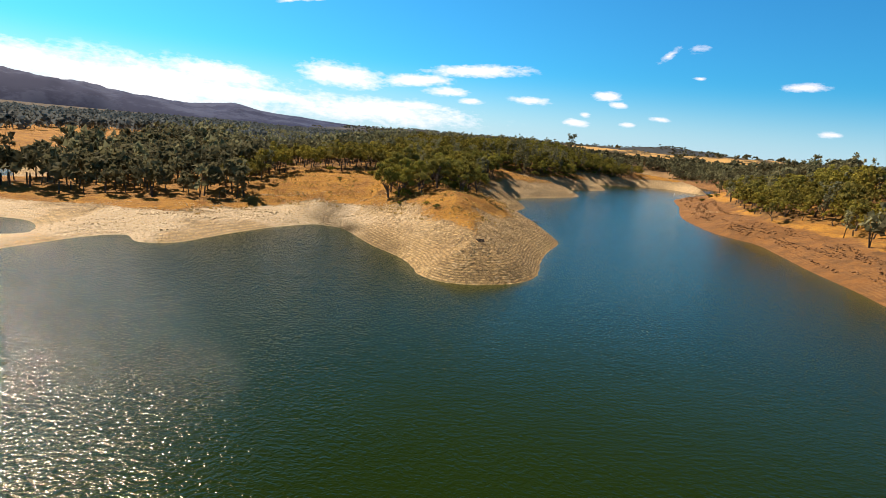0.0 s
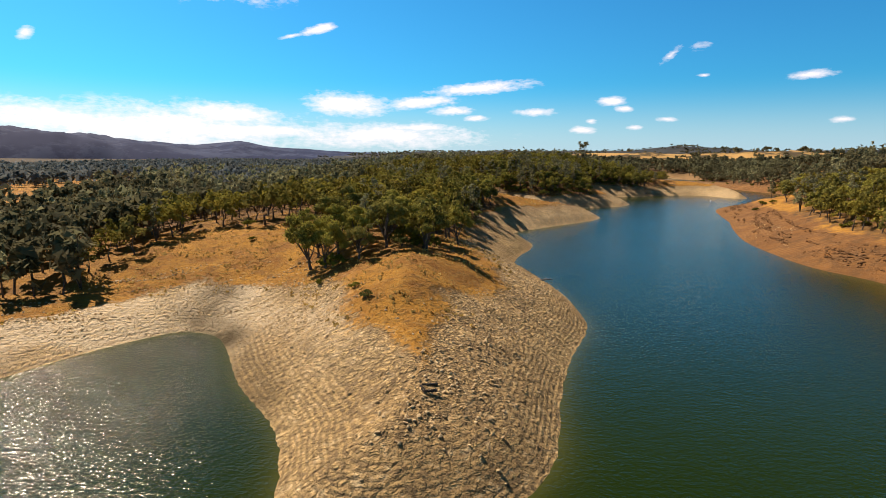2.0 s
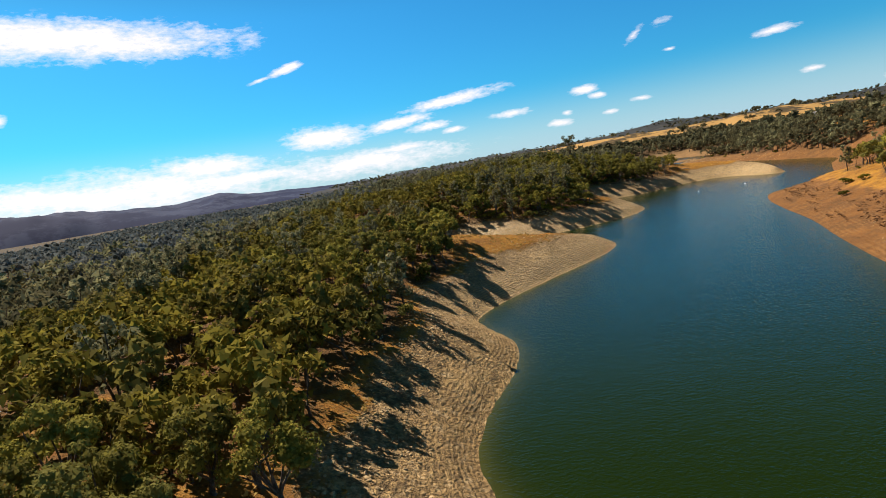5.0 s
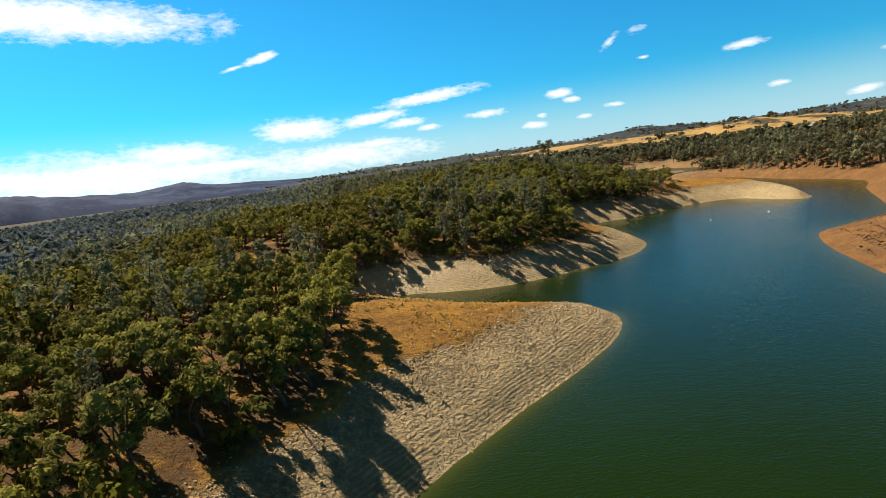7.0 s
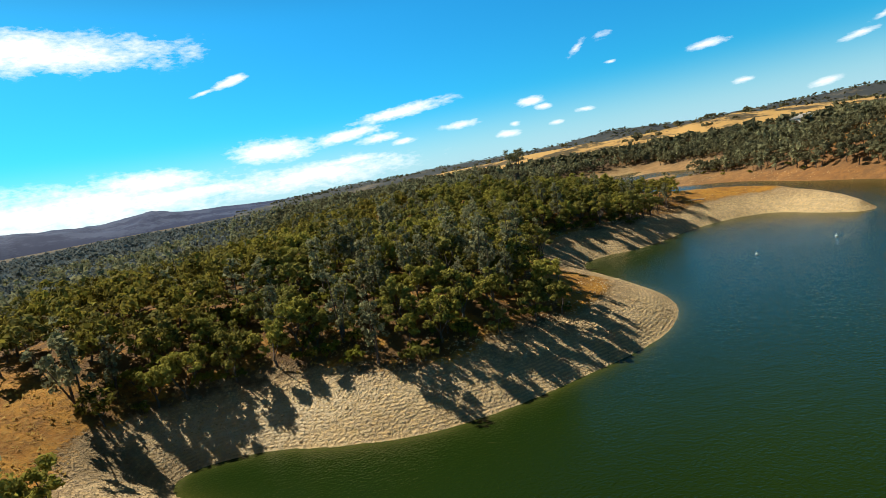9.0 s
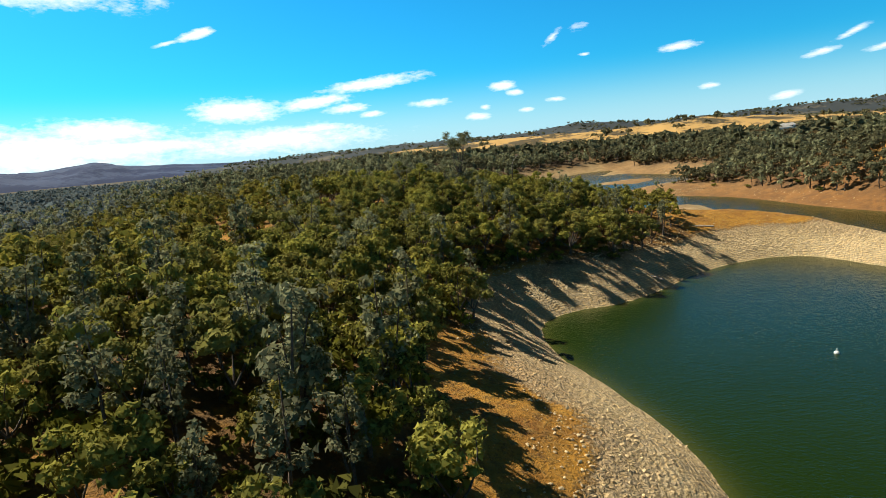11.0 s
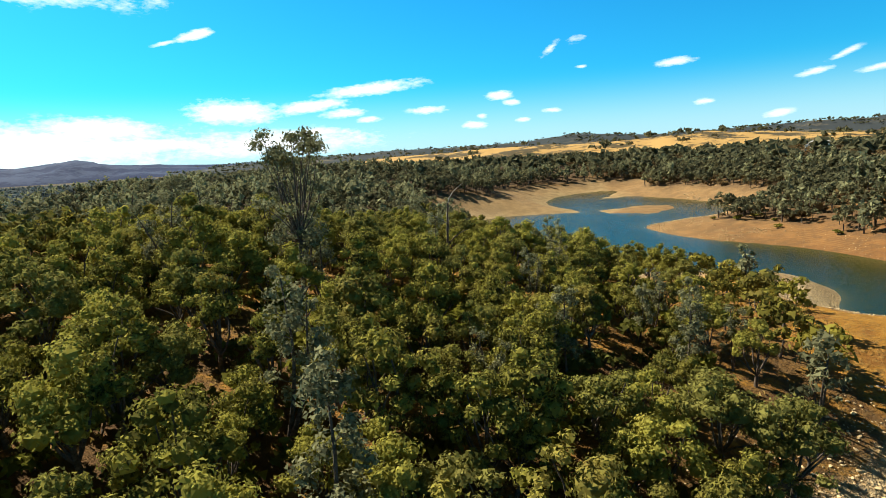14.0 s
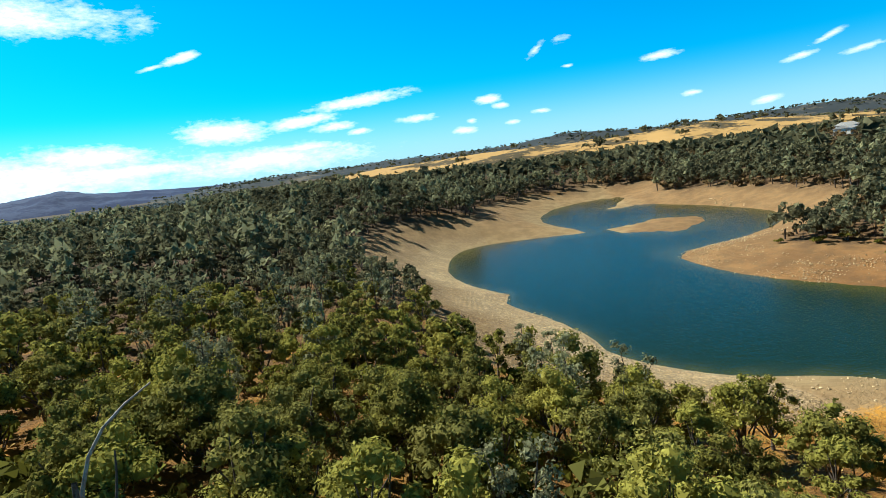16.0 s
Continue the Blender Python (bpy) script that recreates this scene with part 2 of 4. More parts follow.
    # ground coloured darker brown in patches under the woods
    col = m.mix(m.math("MULTIPLY", m.attribute("wood_floor"), m.math("MULTIPLY", m.ramp(m.noise(0.35, 5, 0.65), 0.34, 0.52), 0.75)), col, (0.085, 0.052, 0.028))
    m.colour(col)
    relief = m.math("ADD", m.math("MULTIPLY", fine, 1.5), m.math("MULTIPLY", m.math("MULTIPLY", m.math("ADD", m.math("ADD", pebble, m.math("MULTIPLY", grit, 0.5)), m.math("MULTIPLY", coarse, 0.8)), m.math("MULTIPLY", edge, stony)), -0.85))
    relief = m.math("ADD", relief, m.math("MULTIPLY", m.math("MULTIPLY", ring, edge), -0.14))
    relief = m.math("MULTIPLY", relief, m.math("ADD", m.math("MULTIPLY", stony, 0.65), 0.35))
    m.bump(relief, 1.0, 0.5)
    return m.mat


def make_water():
    m = Mat("lake_water", 0.12, 0.33)
    m.bsdf.inputs["IOR"].default_value = 1.33
    m.bsdf.inputs["Specular Tint"].default_value = (1.0, 0.76, 0.50, 1)
    shallow = m.attribute("shallow")
    deep = m.mix(m.ramp(m.noise(0.012, 3), 0.35, 0.65), (0.0078, 0.0188, 0.0024), (0.0102, 0.0230, 0.0030))
    m.colour(m.mix(shallow, deep, (0.050, 0.056, 0.012)))
    relief = m.math("ADD", m.noise(2.6, 2, 0.6), m.math("MULTIPLY", m.noise(0.6, 3), 0.7))
    place = m.tree.nodes.new("ShaderNodeSeparateXYZ")
    m.tree.links.new(m.position(), place.inputs[0])
    # ripples made stronger in the west bay so sun glitter fits the camera's view
    glitter_side = m.ramp(m.math("ADD", m.math("MULTIPLY", place.outputs[0], -1.0), m.math("MULTIPLY", m.noise(0.05, 2), 8.0)), 4.0, 22.0)
    m.bump(m.math("MULTIPLY", relief, m.math("ADD", 0.42, m.math("MULTIPLY", glitter_side, 0.62))), 1.0, 0.14)
    return m.mat


def make_leaf(name, dark, light, dry, thin=0.33):
    m = Mat(name, 0.85, 0.03)
    tone = m.ramp(m.island(), 0.0, 1.0)
    col = m.mix(tone, dark, light)
    col = m.mix(m.math("MULTIPLY", m.ramp(m.noise(0.16, 3), 0.5, 0.72), 0.6), col, dry)
    col = m.mix(m.math("MULTIPLY", m.ramp(m.noise(0.045, 3), 0.46, 0.6), 0.6), col, tuple(0.42 * c + 0.01 for c in light))
    own = m.math("FRACT", m.math("ADD", m.random(), m.attribute("tone")))
    col = m.mix(m.math("MULTIPLY", m.ramp(own, 0.45, 1.0), 0.55), col, tuple(1.15 * c for c in light))
    col = m.mix(m.math("MULTIPLY", m.math("SUBTRACT", 1.0, m.ramp(own, 0.0, 0.4)), 0.6), col, tuple(0.5 * a + 0.055 * b for a, b in zip(light, (0.95, 1.0, 0.6))))
    m.colour(col)
    glow = m.tree.nodes.new("ShaderNodeBsdfTranslucent")
    m.put(col, glow.inputs[0])
    both = m.tree.nodes.new("ShaderNodeMixShader")
    both.inputs[0].default_value = thin
    m.tree.links.new(m.bsdf.outputs[0], both.inputs[1])
    m.tree.links.new(glow.outputs[0], both.inputs[2])
    m.tree.links.new(both.outputs[0], m.tree.nodes["Material Output"].inputs[0])
    return m.mat


def make_plain(name, a, b, scale, rough=0.9, bump=0.4, depth=0.05, detail=5.0):
    m = Mat(name, rough, 0.2)
    n = m.noise(scale, detail, 0.62)
    col = m.mix(m.ramp(n, 0.35, 0.65), a, b)
    col = m.mix(m.math("MULTIPLY", m.random(), 0.3), col, tuple(0.6 * c for c in a))
    m.colour(col)
    m.bump(n, bump, depth)
    return m.mat


def make_stone():
    m = Mat("bank_stone", 0.9, 0.2)
    n, i = m.noise(2.3, 5, 0.65), m.island()
    col = m.mix(i, (0.66, 0.49, 0.265), (0.40, 0.285, 0.15))
    col = m.mix(m.math("MULTIPLY", m.ramp(n, 0.4, 0.7), 0.5), col, (0.34, 0.26, 0.165))
    m.colour(col)
    m.bump(n, 0.6, 0.08)
    return m.mat


def make_hill(name, grass, wood, low, high, scale):
    m = Mat(name, 0.95, 0.1)
    n, f = m.noise(scale, 7, 0.62), m.noise(scale * 9, 4, 0.7)
    col = m.mix(m.ramp(m.math("ADD", n, m.math("MULTIPLY", m.math("SUBTRACT", f, 0.5), 0.35)), low, high), grass, wood)
    m.colour(col)
    return m.mat


M_GROUND, M_WATER, M_STONE = make_ground(), make_water(), make_stone()
M_OAK = make_leaf("oak_leaves", (0.058, 0.057, 0.018), (0.355, 0.325, 0.062), (0.32, 0.245, 0.066))
# darkened copy of the oak leaves, putting the inland wood's shade into colour
M_OAK_SHADED = make_leaf("shaded_oak_leaves", (0.048, 0.044, 0.013), (0.290, 0.250, 0.043), (0.27, 0.195, 0.05))
M_PINE = make_leaf("pine_needles", (0.092, 0.090, 0.050), (0.31, 0.305, 0.160), (0.26, 0.235, 0.115))
# grey-olive far oak and chaparral, with some haze greyed into the colour
M_FAR = make_leaf("hazed_live_oak_and_chaparral", (0.052, 0.052, 0.029), (0.175, 0.165, 0.086), (0.185, 0.155, 0.085))
# oaks of the west valley: distance haze painted into the leaf colour as blue-grey
M_HAZE_OAK = make_leaf("haze_tinted_oak_leaves", (0.070, 0.084, 0.088), (0.185, 0.210, 0.205), (0.19, 0.19, 0.15))
M_STRAW = make_leaf("dry_grass_blades", (0.40, 0.25, 0.06), (0.62, 0.43, 0.14), (0.50, 0.32, 0.09))
M_SHRUB = make_leaf("shrub_leaves", (0.045, 0.050, 0.010), (0.20, 0.19, 0.026), (0.20, 0.17, 0.03))
M_BRUSH = make_leaf("dry_brush_leaves", (0.075, 0.048, 0.024), (0.19, 0.130, 0.058), (0.20, 0.15, 0.06))
M_RUST = make_plain("rusty_rock", (0.24, 0.125, 0.05), (0.13, 0.066, 0.03), 2.0, 0.9, 0.6, 0.1)
M_BARK = make_plain("bark", (0.075, 0.055, 0.04), (0.15, 0.12, 0.095), 5.0)
M_DEAD = make_plain("weathered_deadwood", (0.42, 0.38, 0.33), (0.26, 0.22, 0.19), 4.0)
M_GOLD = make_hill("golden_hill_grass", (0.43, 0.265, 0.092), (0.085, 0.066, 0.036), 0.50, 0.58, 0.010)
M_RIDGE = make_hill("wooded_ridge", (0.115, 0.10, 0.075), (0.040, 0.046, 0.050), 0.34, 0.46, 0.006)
# the mountains' blue is air haze, painted into their base colour
M_MOUNT = make_hill("haze_tinted_mountain_chaparral", (0.042, 0.060, 0.122), (0.015, 0.027, 0.078), 0.42, 0.56, 0.0055)


# ---- the plan: shorelines ----
WEST_BAY = [(-900, -60), (-300, 10), (-90, 54), (-62, 66), (-57, 76), (-54, 85), (-50, 89), (-46, 85), (-41, 87), (-37, 98), (-32.5, 108), (-27.5, 115), (-24.5, 116), (-21, 114.5), (-17.8, 110), (-12.5, 100), (-7, 92.5)]
PENINSULA = [(-4.5, 87), (-3, 81.5), (0, 78.5), (4, 78), (8, 79.5), (12, 82.5), (15, 88), (17, 98), (20, 109), (24, 120), (24.5, 130), (23.5, 143), (20.5, 155), (19, 164), (20.5, 173), (24.5, 184), (25.5, 194), (22.5, 203)]
SECOND_SPIT = [(21.5, 209), (26, 217), (36, 229), (48, 242), (55, 251), (58.3, 259.5), (56.5, 264), (47, 268.5), (36, 273.5), (25, 282), (16, 290), (17, 295), (25, 296)]
THIRD_SPIT = [(33, 293.5), (43, 292), (53, 294), (64, 299), (75, 305), (82, 312), (86.5, 321), (87.5, 332), (86, 345), (84.5, 353), (85, 363), (88, 369), (94, 372)]
FOURTH_SPIT = [(102, 373), (112, 378), (124, 386), (138, 390.5), (149, 388), (153, 374), (157, 366), (163, 368), (168, 385), (170, 407), (168, 420), (164, 428), (160, 432), (163, 440), (170, 448)]
NORTH_COVE = [(172, 455), (168, 462), (160, 470), (149, 476), (141, 488), (141, 499), (138, 514), (134.5, 523), (138, 530), (132, 545), (130, 565), (136, 590), (146, 601), (165, 600), (184, 598), (183, 612), (181, 630), (184, 650), (196, 672), (212, 688), (235, 697), (250, 701)]
NORTH_EAST = [(232, 676), (212, 648), (218, 646), (231, 652), (240, 622), (243, 592), (235, 571), (211, 555), (195, 549), (183, 543), (181, 526), (184, 511), (190, 500), (197, 485), (199, 465), (199, 440), (203, 415)]
EAST_SHORE = [(201, 392), (184, 370), (165, 340), (150, 318), (135, 311), (122, 305), (113, 290), (106, 270), (99, 247), (90, 224), (82, 200), (78.5, 178), (78, 163), (81.5, 150), (79, 135), (75, 115), (73, 100), (70, 85), (66, 60), (64, 10), (80, -100), (300, -300), (700, -900), (-900, -900)]
ISLAND = [(187, 594), (196, 602), (208, 609), (220, 607), (224, 597), (220, 585), (208, 576), (195, 578)]
POND_NEAR = [(-62.5, 83), (-66, 91), (-73, 93.5), (-86, 90), (-92, 82), (-75, 79)]
POND_FAR = [(-110, 141), (-117, 154), (-131, 176), (-152, 174), (-150, 150), (-128, 140)]


def closed_curve(points, steps=4):
    """A smooth closed line through the points."""
    p = np.array(points, float)
    a, b, c, d = np.roll(p, 1, 0), p, np.roll(p, -1, 0), np.roll(p, -2, 0)
    rows = []
    for i in range(steps):
        u = i / steps
        rows.append(0.5 * (2 * b + (c - a) * u + (2 * a - 5 * b + 4 * c - d) * u**2 + (3 * b - a - 3 * c + d) * u**3))
    return np.stack(rows, 1).reshape(-1, 2)


LAKE = closed_curve(WEST_BAY + PENINSULA + SECOND_SPIT + THIRD_SPIT + FOURTH_SPIT + NORTH_COVE + NORTH_EAST + EAST_SHORE)
ISLE, POND_A, POND_B = closed_curve(ISLAND), closed_curve(POND_NEAR), closed_curve(POND_FAR)


def inside_by(curve, pts):
    """Distance to a closed line, positive inside it."""
    a, b = curve, np.roll(curve, -1, 0)
    ab = b - a
    size = np.maximum((ab**2).sum(1), 1e-9)
    res = np.empty(len(pts))
    for i in range(0, len(pts), 4000):
        q = pts[i:i + 4000, None, :]
        ap = q - a[None]
        u = np.clip((ap * ab[None]).sum(2) / size, 0, 1)
        dist = np.sqrt(((ap - u[..., None] * ab[None]) ** 2).sum(2).min(1))
        up = (a[None, :, 1] > q[..., 1]) != (b[None, :, 1] > q[..., 1])
        cut = a[None, :, 0] + (q[..., 1] - a[None, :, 1]) * ab[None, :, 0] / np.where(np.abs(ab[None, :, 1]) < 1e-9, 1e-9, ab[None, :, 1])
        odd = (up & (q[..., 0] < cut)).sum(1) % 2
        res[i:i + 4000] = np.where(odd == 1, dist, -dist)
    return res


def shore_distance(x, y):
    """Metres inland from the water's edge; negative over water."""
    p = np.stack([x, y], 1)
    d = -inside_by(LAKE, p)
    d = np.maximum(d, inside_by(ISLE, p))
    return np.minimum(d, np.minimum(-inside_by(POND_A, p), -inside_by(POND_B, p)))


LATTICE = np.random.RandomState(7).rand(256, 256)


def value_noise(x, y):
    xi, yi = np.floor(x).astype(int), np.floor(y).astype(int)
    u, v = x - xi, y - yi
    u, v = u * u * (3 - 2 * u), v * v * (3 - 2 * v)
    g = lambda i, j: LATTICE[i % 256, j % 256]
    return (g(xi, yi) * (1 - u) + g(xi + 1, yi) * u) * (1 - v) + (g(xi, yi + 1) * (1 - u) + g(xi + 1, yi + 1) * u) * v


def fbm(x, y, scale, octaves=4):
    total, amp, norm = 0.0, 1.0, 0.0
    for k in range(octaves):
        total, norm = total + amp * value_noise(x / scale + 17.3 * k, y / scale + 9.1 * k), norm + amp
        scale, amp = scale / 2.03, amp * 0.5
    return total / norm


def step(v, low, high):
    u = np.clip((v - low) / (high - low), 0, 1)
    return u * u * (3 - 2 * u)


# rises: centre, radii, metres
RISES = [
    (20, 330, 55, 45, 4.5), (70, 420, 42, 42, 5.0), (15, 470, 50, 60, 6.0), (60, 560, 60, 60, 7.0), (5, 220, 25, 60, 2.5), (3, 112, 9, 16, 1.6), (143, 456, 20, 20, -2.8),
    (95, 660, 50, 60, 6.0), (170, 830, 90, 80, 9.0), (190, 190, 70, 70, 9.0), (250, 330, 70, 90, 10.0), (280, 470, 55, 60, 9.0), (345, 610, 75, 80, 9.0), (310, 770, 60, 60, 7.0),
    (425, 750, 55, 55, 10.0), (-10, 690, 140, 85, 9.5), (70, 640, 70, 55, 2.5), (-30, 465, 30, 70, -5.0), (106, 512, 15, 38, 5.0),
]


def east_side(x, y):
    """1 on the land east of the lake."""
    return step(x - np.interp(y, [-400, 60, 180, 300, 380, 470, 560, 640, 720], [30, 30, 50, 100, 178, 186, 175, 226, 245]), -4, 4)


def ground_height(x, y, d=None):
    d = shore_distance(x, y) if d is None else d
    land = np.maximum(d, 0)
    east, north = east_side(x, y), step(y, 430, 520)
    bay = step(-x, 2, 20) * (1 - step(y, 118, 150))
    reach = 10.0 + 5.0 * bay + 10.0 * np.maximum(east, north) * (1 - step(d, 40, 80))
    z = (7.2 - 1.5 * bay - 3.4 * step(y, 440, 520)) * (1 - np.exp(-land / reach)) + 3.5 * step(land, 12, 65)
    for cx, cy, rx, ry, h in RISES:
        z = z + h * np.exp(-(((x - cx) / rx) ** 2 + ((y - cy) / ry) ** 2)) * step(land, 0, 22)
    west = step(-x - 0.12 * (y - 200) * (y > 200), 5, 95) * (1 - step(y, 900, 1600) * 0.6)
    z = z * (1 - 0.74 * west)
    away = np.hypot(x - 60, y - 300)
    z = z + 12 * step(away, 620, 1900) * step(x + 0.15 * y, -120, 500) + 8 * step(away, 700, 2500) * (fbm(x, y, 420, 3) - 0.4)
    z = z * (1 - 0.66 * np.exp(-(((x - 206) / 24) ** 4 + ((y - 592) / 22) ** 4)))
    rough = np.minimum(land, 12) / 12
    z = z + rough * (2.6 * (fbm(x, y, 34, 3) - 0.5) + 0.9 * (fbm(x + 50, y, 6.5, 3) - 0.5)) + (0.22 + 0.33 * step(land, 4, 8) * (1 - step(y, 150, 180))) * step(land, 0.5, 3) * (fbm(x, y + 80, 3.1, 2) - 0.5)
    shelf = 0.62
    phase = z / shelf + 2.2 * fbm(x, y, 22, 2)
    z = z - 0.06 * (1 - step(land, 4, 9)) * step(land, 0.3, 2.0) * (1 - step(y, 400, 440)) * (0.3 + 1.2 * step(fbm(x, y, 15, 2), 0.4, 0.65)) * np.sin(2 * math.pi * phase)
    z = z + 1.5 * east * (1 - step(y, 440, 480)) * rough * (fbm(x * 1.0, y, 9, 4) - 0.5)
    low = -0.32 * np.maximum(-d, 0)
    return np.where(d > 0, z, np.maximum(low, -7.0))


def axis(lo, hi, spacing, far, grow=1.09):
    mid = list(np.arange(lo, hi + 1e-6, spacing))
    s, v = spacing, hi
    while v < far[1]:
        s *= grow
        v += s
        mid.append(v)
    s, v = spacing, lo
    while v > far[0]:
        s *= grow
        v -= s
        mid.insert(0, v)
    return np.array(mid)


def grid_mesh(name, xs, ys, z, keep=None):
    gx, gy = np.meshgrid(xs, ys)
    w = len(xs)
    co = np.stack([gx.ravel(), gy.ravel(), z.ravel()], 1)
    i, j = np.meshgrid(np.arange(w - 1), np.arange(len(ys) - 1))
    a = (j * w + i).ravel()
    quads = np.stack([a, a + 1, a + w + 1, a + w], 1)
    used = np.arange(len(co))
    if keep is not None:
        quads = quads[keep.ravel()[quads].any(1)]
        used = np.unique(quads)
        back = np.zeros(len(co), int)
        back[used] = np.arange(len(used))
        co, quads = co[used], back[quads]
    return polygon_mesh(name, co, quads, True), used


def polygon_mesh(name, co, faces, smooth=False):
    """A mesh from arrays of corners and of faces with equal numbers of corners."""
    mesh = bpy.data.meshes.new(name)
    n, k = faces.shape
    mesh.vertices.add(len(co))
    mesh.vertices.foreach_set("co", np.ascontiguousarray(co, dtype=np.float32).ravel())
    mesh.loops.add(n * k)
    mesh.loops.foreach_set("vertex_index", np.ascontiguousarray(faces, dtype=np.int32).ravel())
    mesh.polygons.add(n)
    mesh.polygons.foreach_set("loop_start", np.arange(0, n * k, k, dtype=np.int32))
    mesh.polygons.foreach_set("use_smooth", np.full(n, smooth))
    mesh.update(calc_edges=True)
    return mesh


def point_values(mesh, name, values):
    mesh.attributes.new(name, "FLOAT", "POINT").data.foreach_set("value", np.ascontiguousarray(values, dtype=np.float32))


# ---- ground and water ----
XS, YS = axis(-66, 172, 1.15, (-4700, 4700), 1.11), axis(72, 440, 1.15, (-900, 4800), 1.07)
GX, GY = np.meshgrid(XS, YS)
GD = shore_distance(GX.ravel(), GY.ravel())
GZ = ground_height(GX.ravel(), GY.ravel(), GD)
ground_mesh, _ = grid_mesh("ground", XS, YS, GZ)
gx, gy = GX.ravel(), GY.ravel()
east = east_side(gx, gy)
ragged = GD + 9 * (fbm(gx, gy, 17, 3) - 0.5)
wide = np.maximum(east * (0.25 + 0.75 * step(gy, 330, 430)), step(gy, 430, 520))
point_values(ground_mesh, "bare", 1 - step(ragged, 8 + 15 * wide * (1 - step(gx, 300, 400)), 14.5 + 20 * wide))
point_values(ground_mesh, "red", np.clip(np.maximum(east * (1 - 0.45 * step(gy, 470, 560)), 0.35 * step(gy, 150, 260) * step(GD, 5, 12)), 0, 1))
point_values(ground_mesh, "stony", (1 - east) * (1 - step(gy, 425 + 150 * (gx < 150), 470 + 150 * (gx < 150))) + 0.3 * east * (1 - step(gy, 420, 470)))
along, across = -0.54 * (gx + 14) + 0.84 * (gy - 116), 0.84 * (gx + 14) + 0.54 * (gy - 116)
streak = np.exp(-(((across + 1.6 * np.sin(along / 7)) / 3.4) ** 2 + (along / 21) ** 4)) * (0.65 + 0.35 * np.sin(across * 3.1 + 1.5 * np.sin(along / 5)))
point_values(ground_mesh, "pale", streak + 0.7 * step(-gx, 12, 22) * (1 - step(gy, 135, 155)) * (1 - step(GD, 12, 22)) * (0.5 + step(fbm(gx, gy, 8, 2), 0.4, 0.6)) + 0.38 * (1 - east) * step(gy, 195, 230) * (1 - step(GD, 12, 18)) + 0.6 * np.exp(-(((gx - 25) / 16) ** 2 + ((gy - 299) / 3.5) ** 2)))
point_values(ground_mesh, "rim", (1 - east) * (1 - step(GD + 2.5 * (fbm(gx, gy, 12, 2) - 0.5), 4.0, 6.5)) * (1 - step(gy, 430, 470)))
point_values(ground_mesh, "scrub", np.maximum(step(np.hypot(gx - 60, gy - 300), 500, 800), 0.9 * step(gy, 470, 540) * step(GD, 20, 32)))
point_values(ground_mesh, "mud", np.exp(-(((gx + 22.5 + 0.28 * (gy - 115) + 0.8 * np.sin(gy / 2.3)) / (4.2 - 2.6 * step(gy, 116, 140))) ** 2)) * step(gy, 108, 113) * (1 - step(gy, 136, 146)) + 0.6 * (1 - step(GD, 1.5, 4)) * step(gx, -23, -19) * (1 - step(gx, -8, -5)) * step(gy, 90, 96) * (1 - step(gy, 116, 122)) + 0.8 * np.exp(-(((gx - 10) / 10) ** 2 + ((gy - 293) / 4) ** 2)))
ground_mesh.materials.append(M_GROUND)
ground = tagged(new("ground", ground_mesh), "dry golden grassland falling to a bare stony drawdown bank", "ground", kind="structure")

water_mesh, used = grid_mesh("water", XS, YS, np.zeros(len(GD)), GD < 3.5)
point_values(water_mesh, "shallow", np.exp(-np.maximum(-GD[used], 0) / (1.2 + 3.0 * east[used])))
water_mesh.materials.append(M_WATER)
water = tagged(new("water", water_mesh), "dark green reservoir water with fine ripples", "lake", kind="structure")


# ---- far hills ----
HILL_TREES = []


def hill_ring(name, az, r0, r1, crest, seed, material, label, rough, trees=0.0, base=-4.0, centre=(60, 250)):
    """A range of hills seen over an arc: crest gives heights at azimuths."""
    angles = np.radians(np.arange(az[0], az[1], 0.22))
    rows = np.linspace(0, 1, 26)
    a, u = np.meshgrid(angles, rows)
    r = r0 + (r1 - r0) * u
    x, y = centre[0] + r * np.sin(a), centre[1] + r * np.cos(a)
    top = np.interp(np.degrees(a), [c[0] for c in crest], [c[1] for c in crest])
    shape = np.sin(np.pi * np.clip(u, 0, 1) ** 0.8) ** 0.9
    flank = 1 - 0.9 * np.exp(-(((u - 0.42) / 0.16) ** 2))
    n, m = fbm(x + seed * 31, y, rough, 5) - 0.5, fbm(x, y + seed, rough / 5, 4) - 0.5
    z = base + (top - base) * shape * (1 + 1.1 * flank * n + (0.12 + 0.5 * flank) * m)
    if trees:
        pick = np.random.RandomState(seed).rand(*x.shape) < trees * np.clip(6 * fbm(x + 90, y, 150, 3) - 2.4, 0.06, 1)
        HILL_TREES.append(np.stack([x[pick], y[pick], z[pick]], 1))
    w = len(angles)
    i, j = np.meshgrid(np.arange(w - 1), np.arange(len(rows) - 1))
    b = (j * w + i).ravel()
    mesh = polygon_mesh(name, np.stack([x.ravel(), y.ravel(), z.ravel()], 1), np.stack([b, b + 1, b + w + 1, b + w], 1), True)
    mesh.materials.append(material)
    return tagged(new(name, mesh), label, "hills", kind="structure")


hill_ring("backdrop_mountains", (-75, 8), 2700, 4500, [(-75, 170), (-50, 165), (-41, 142), (-37, 130), (-35.3, 134), (-33.3, 112), (-31, 98), (-27.3, 80), (-25.3, 87), (-22.8, 106), (-21.8, 95), (-20.3, 74), (-16.3, 62), (-13, 50), (-5, 40), (8, 28)], 1, M_MOUNT, "chaparral mountains tinted haze-blue far behind the valley", 520)
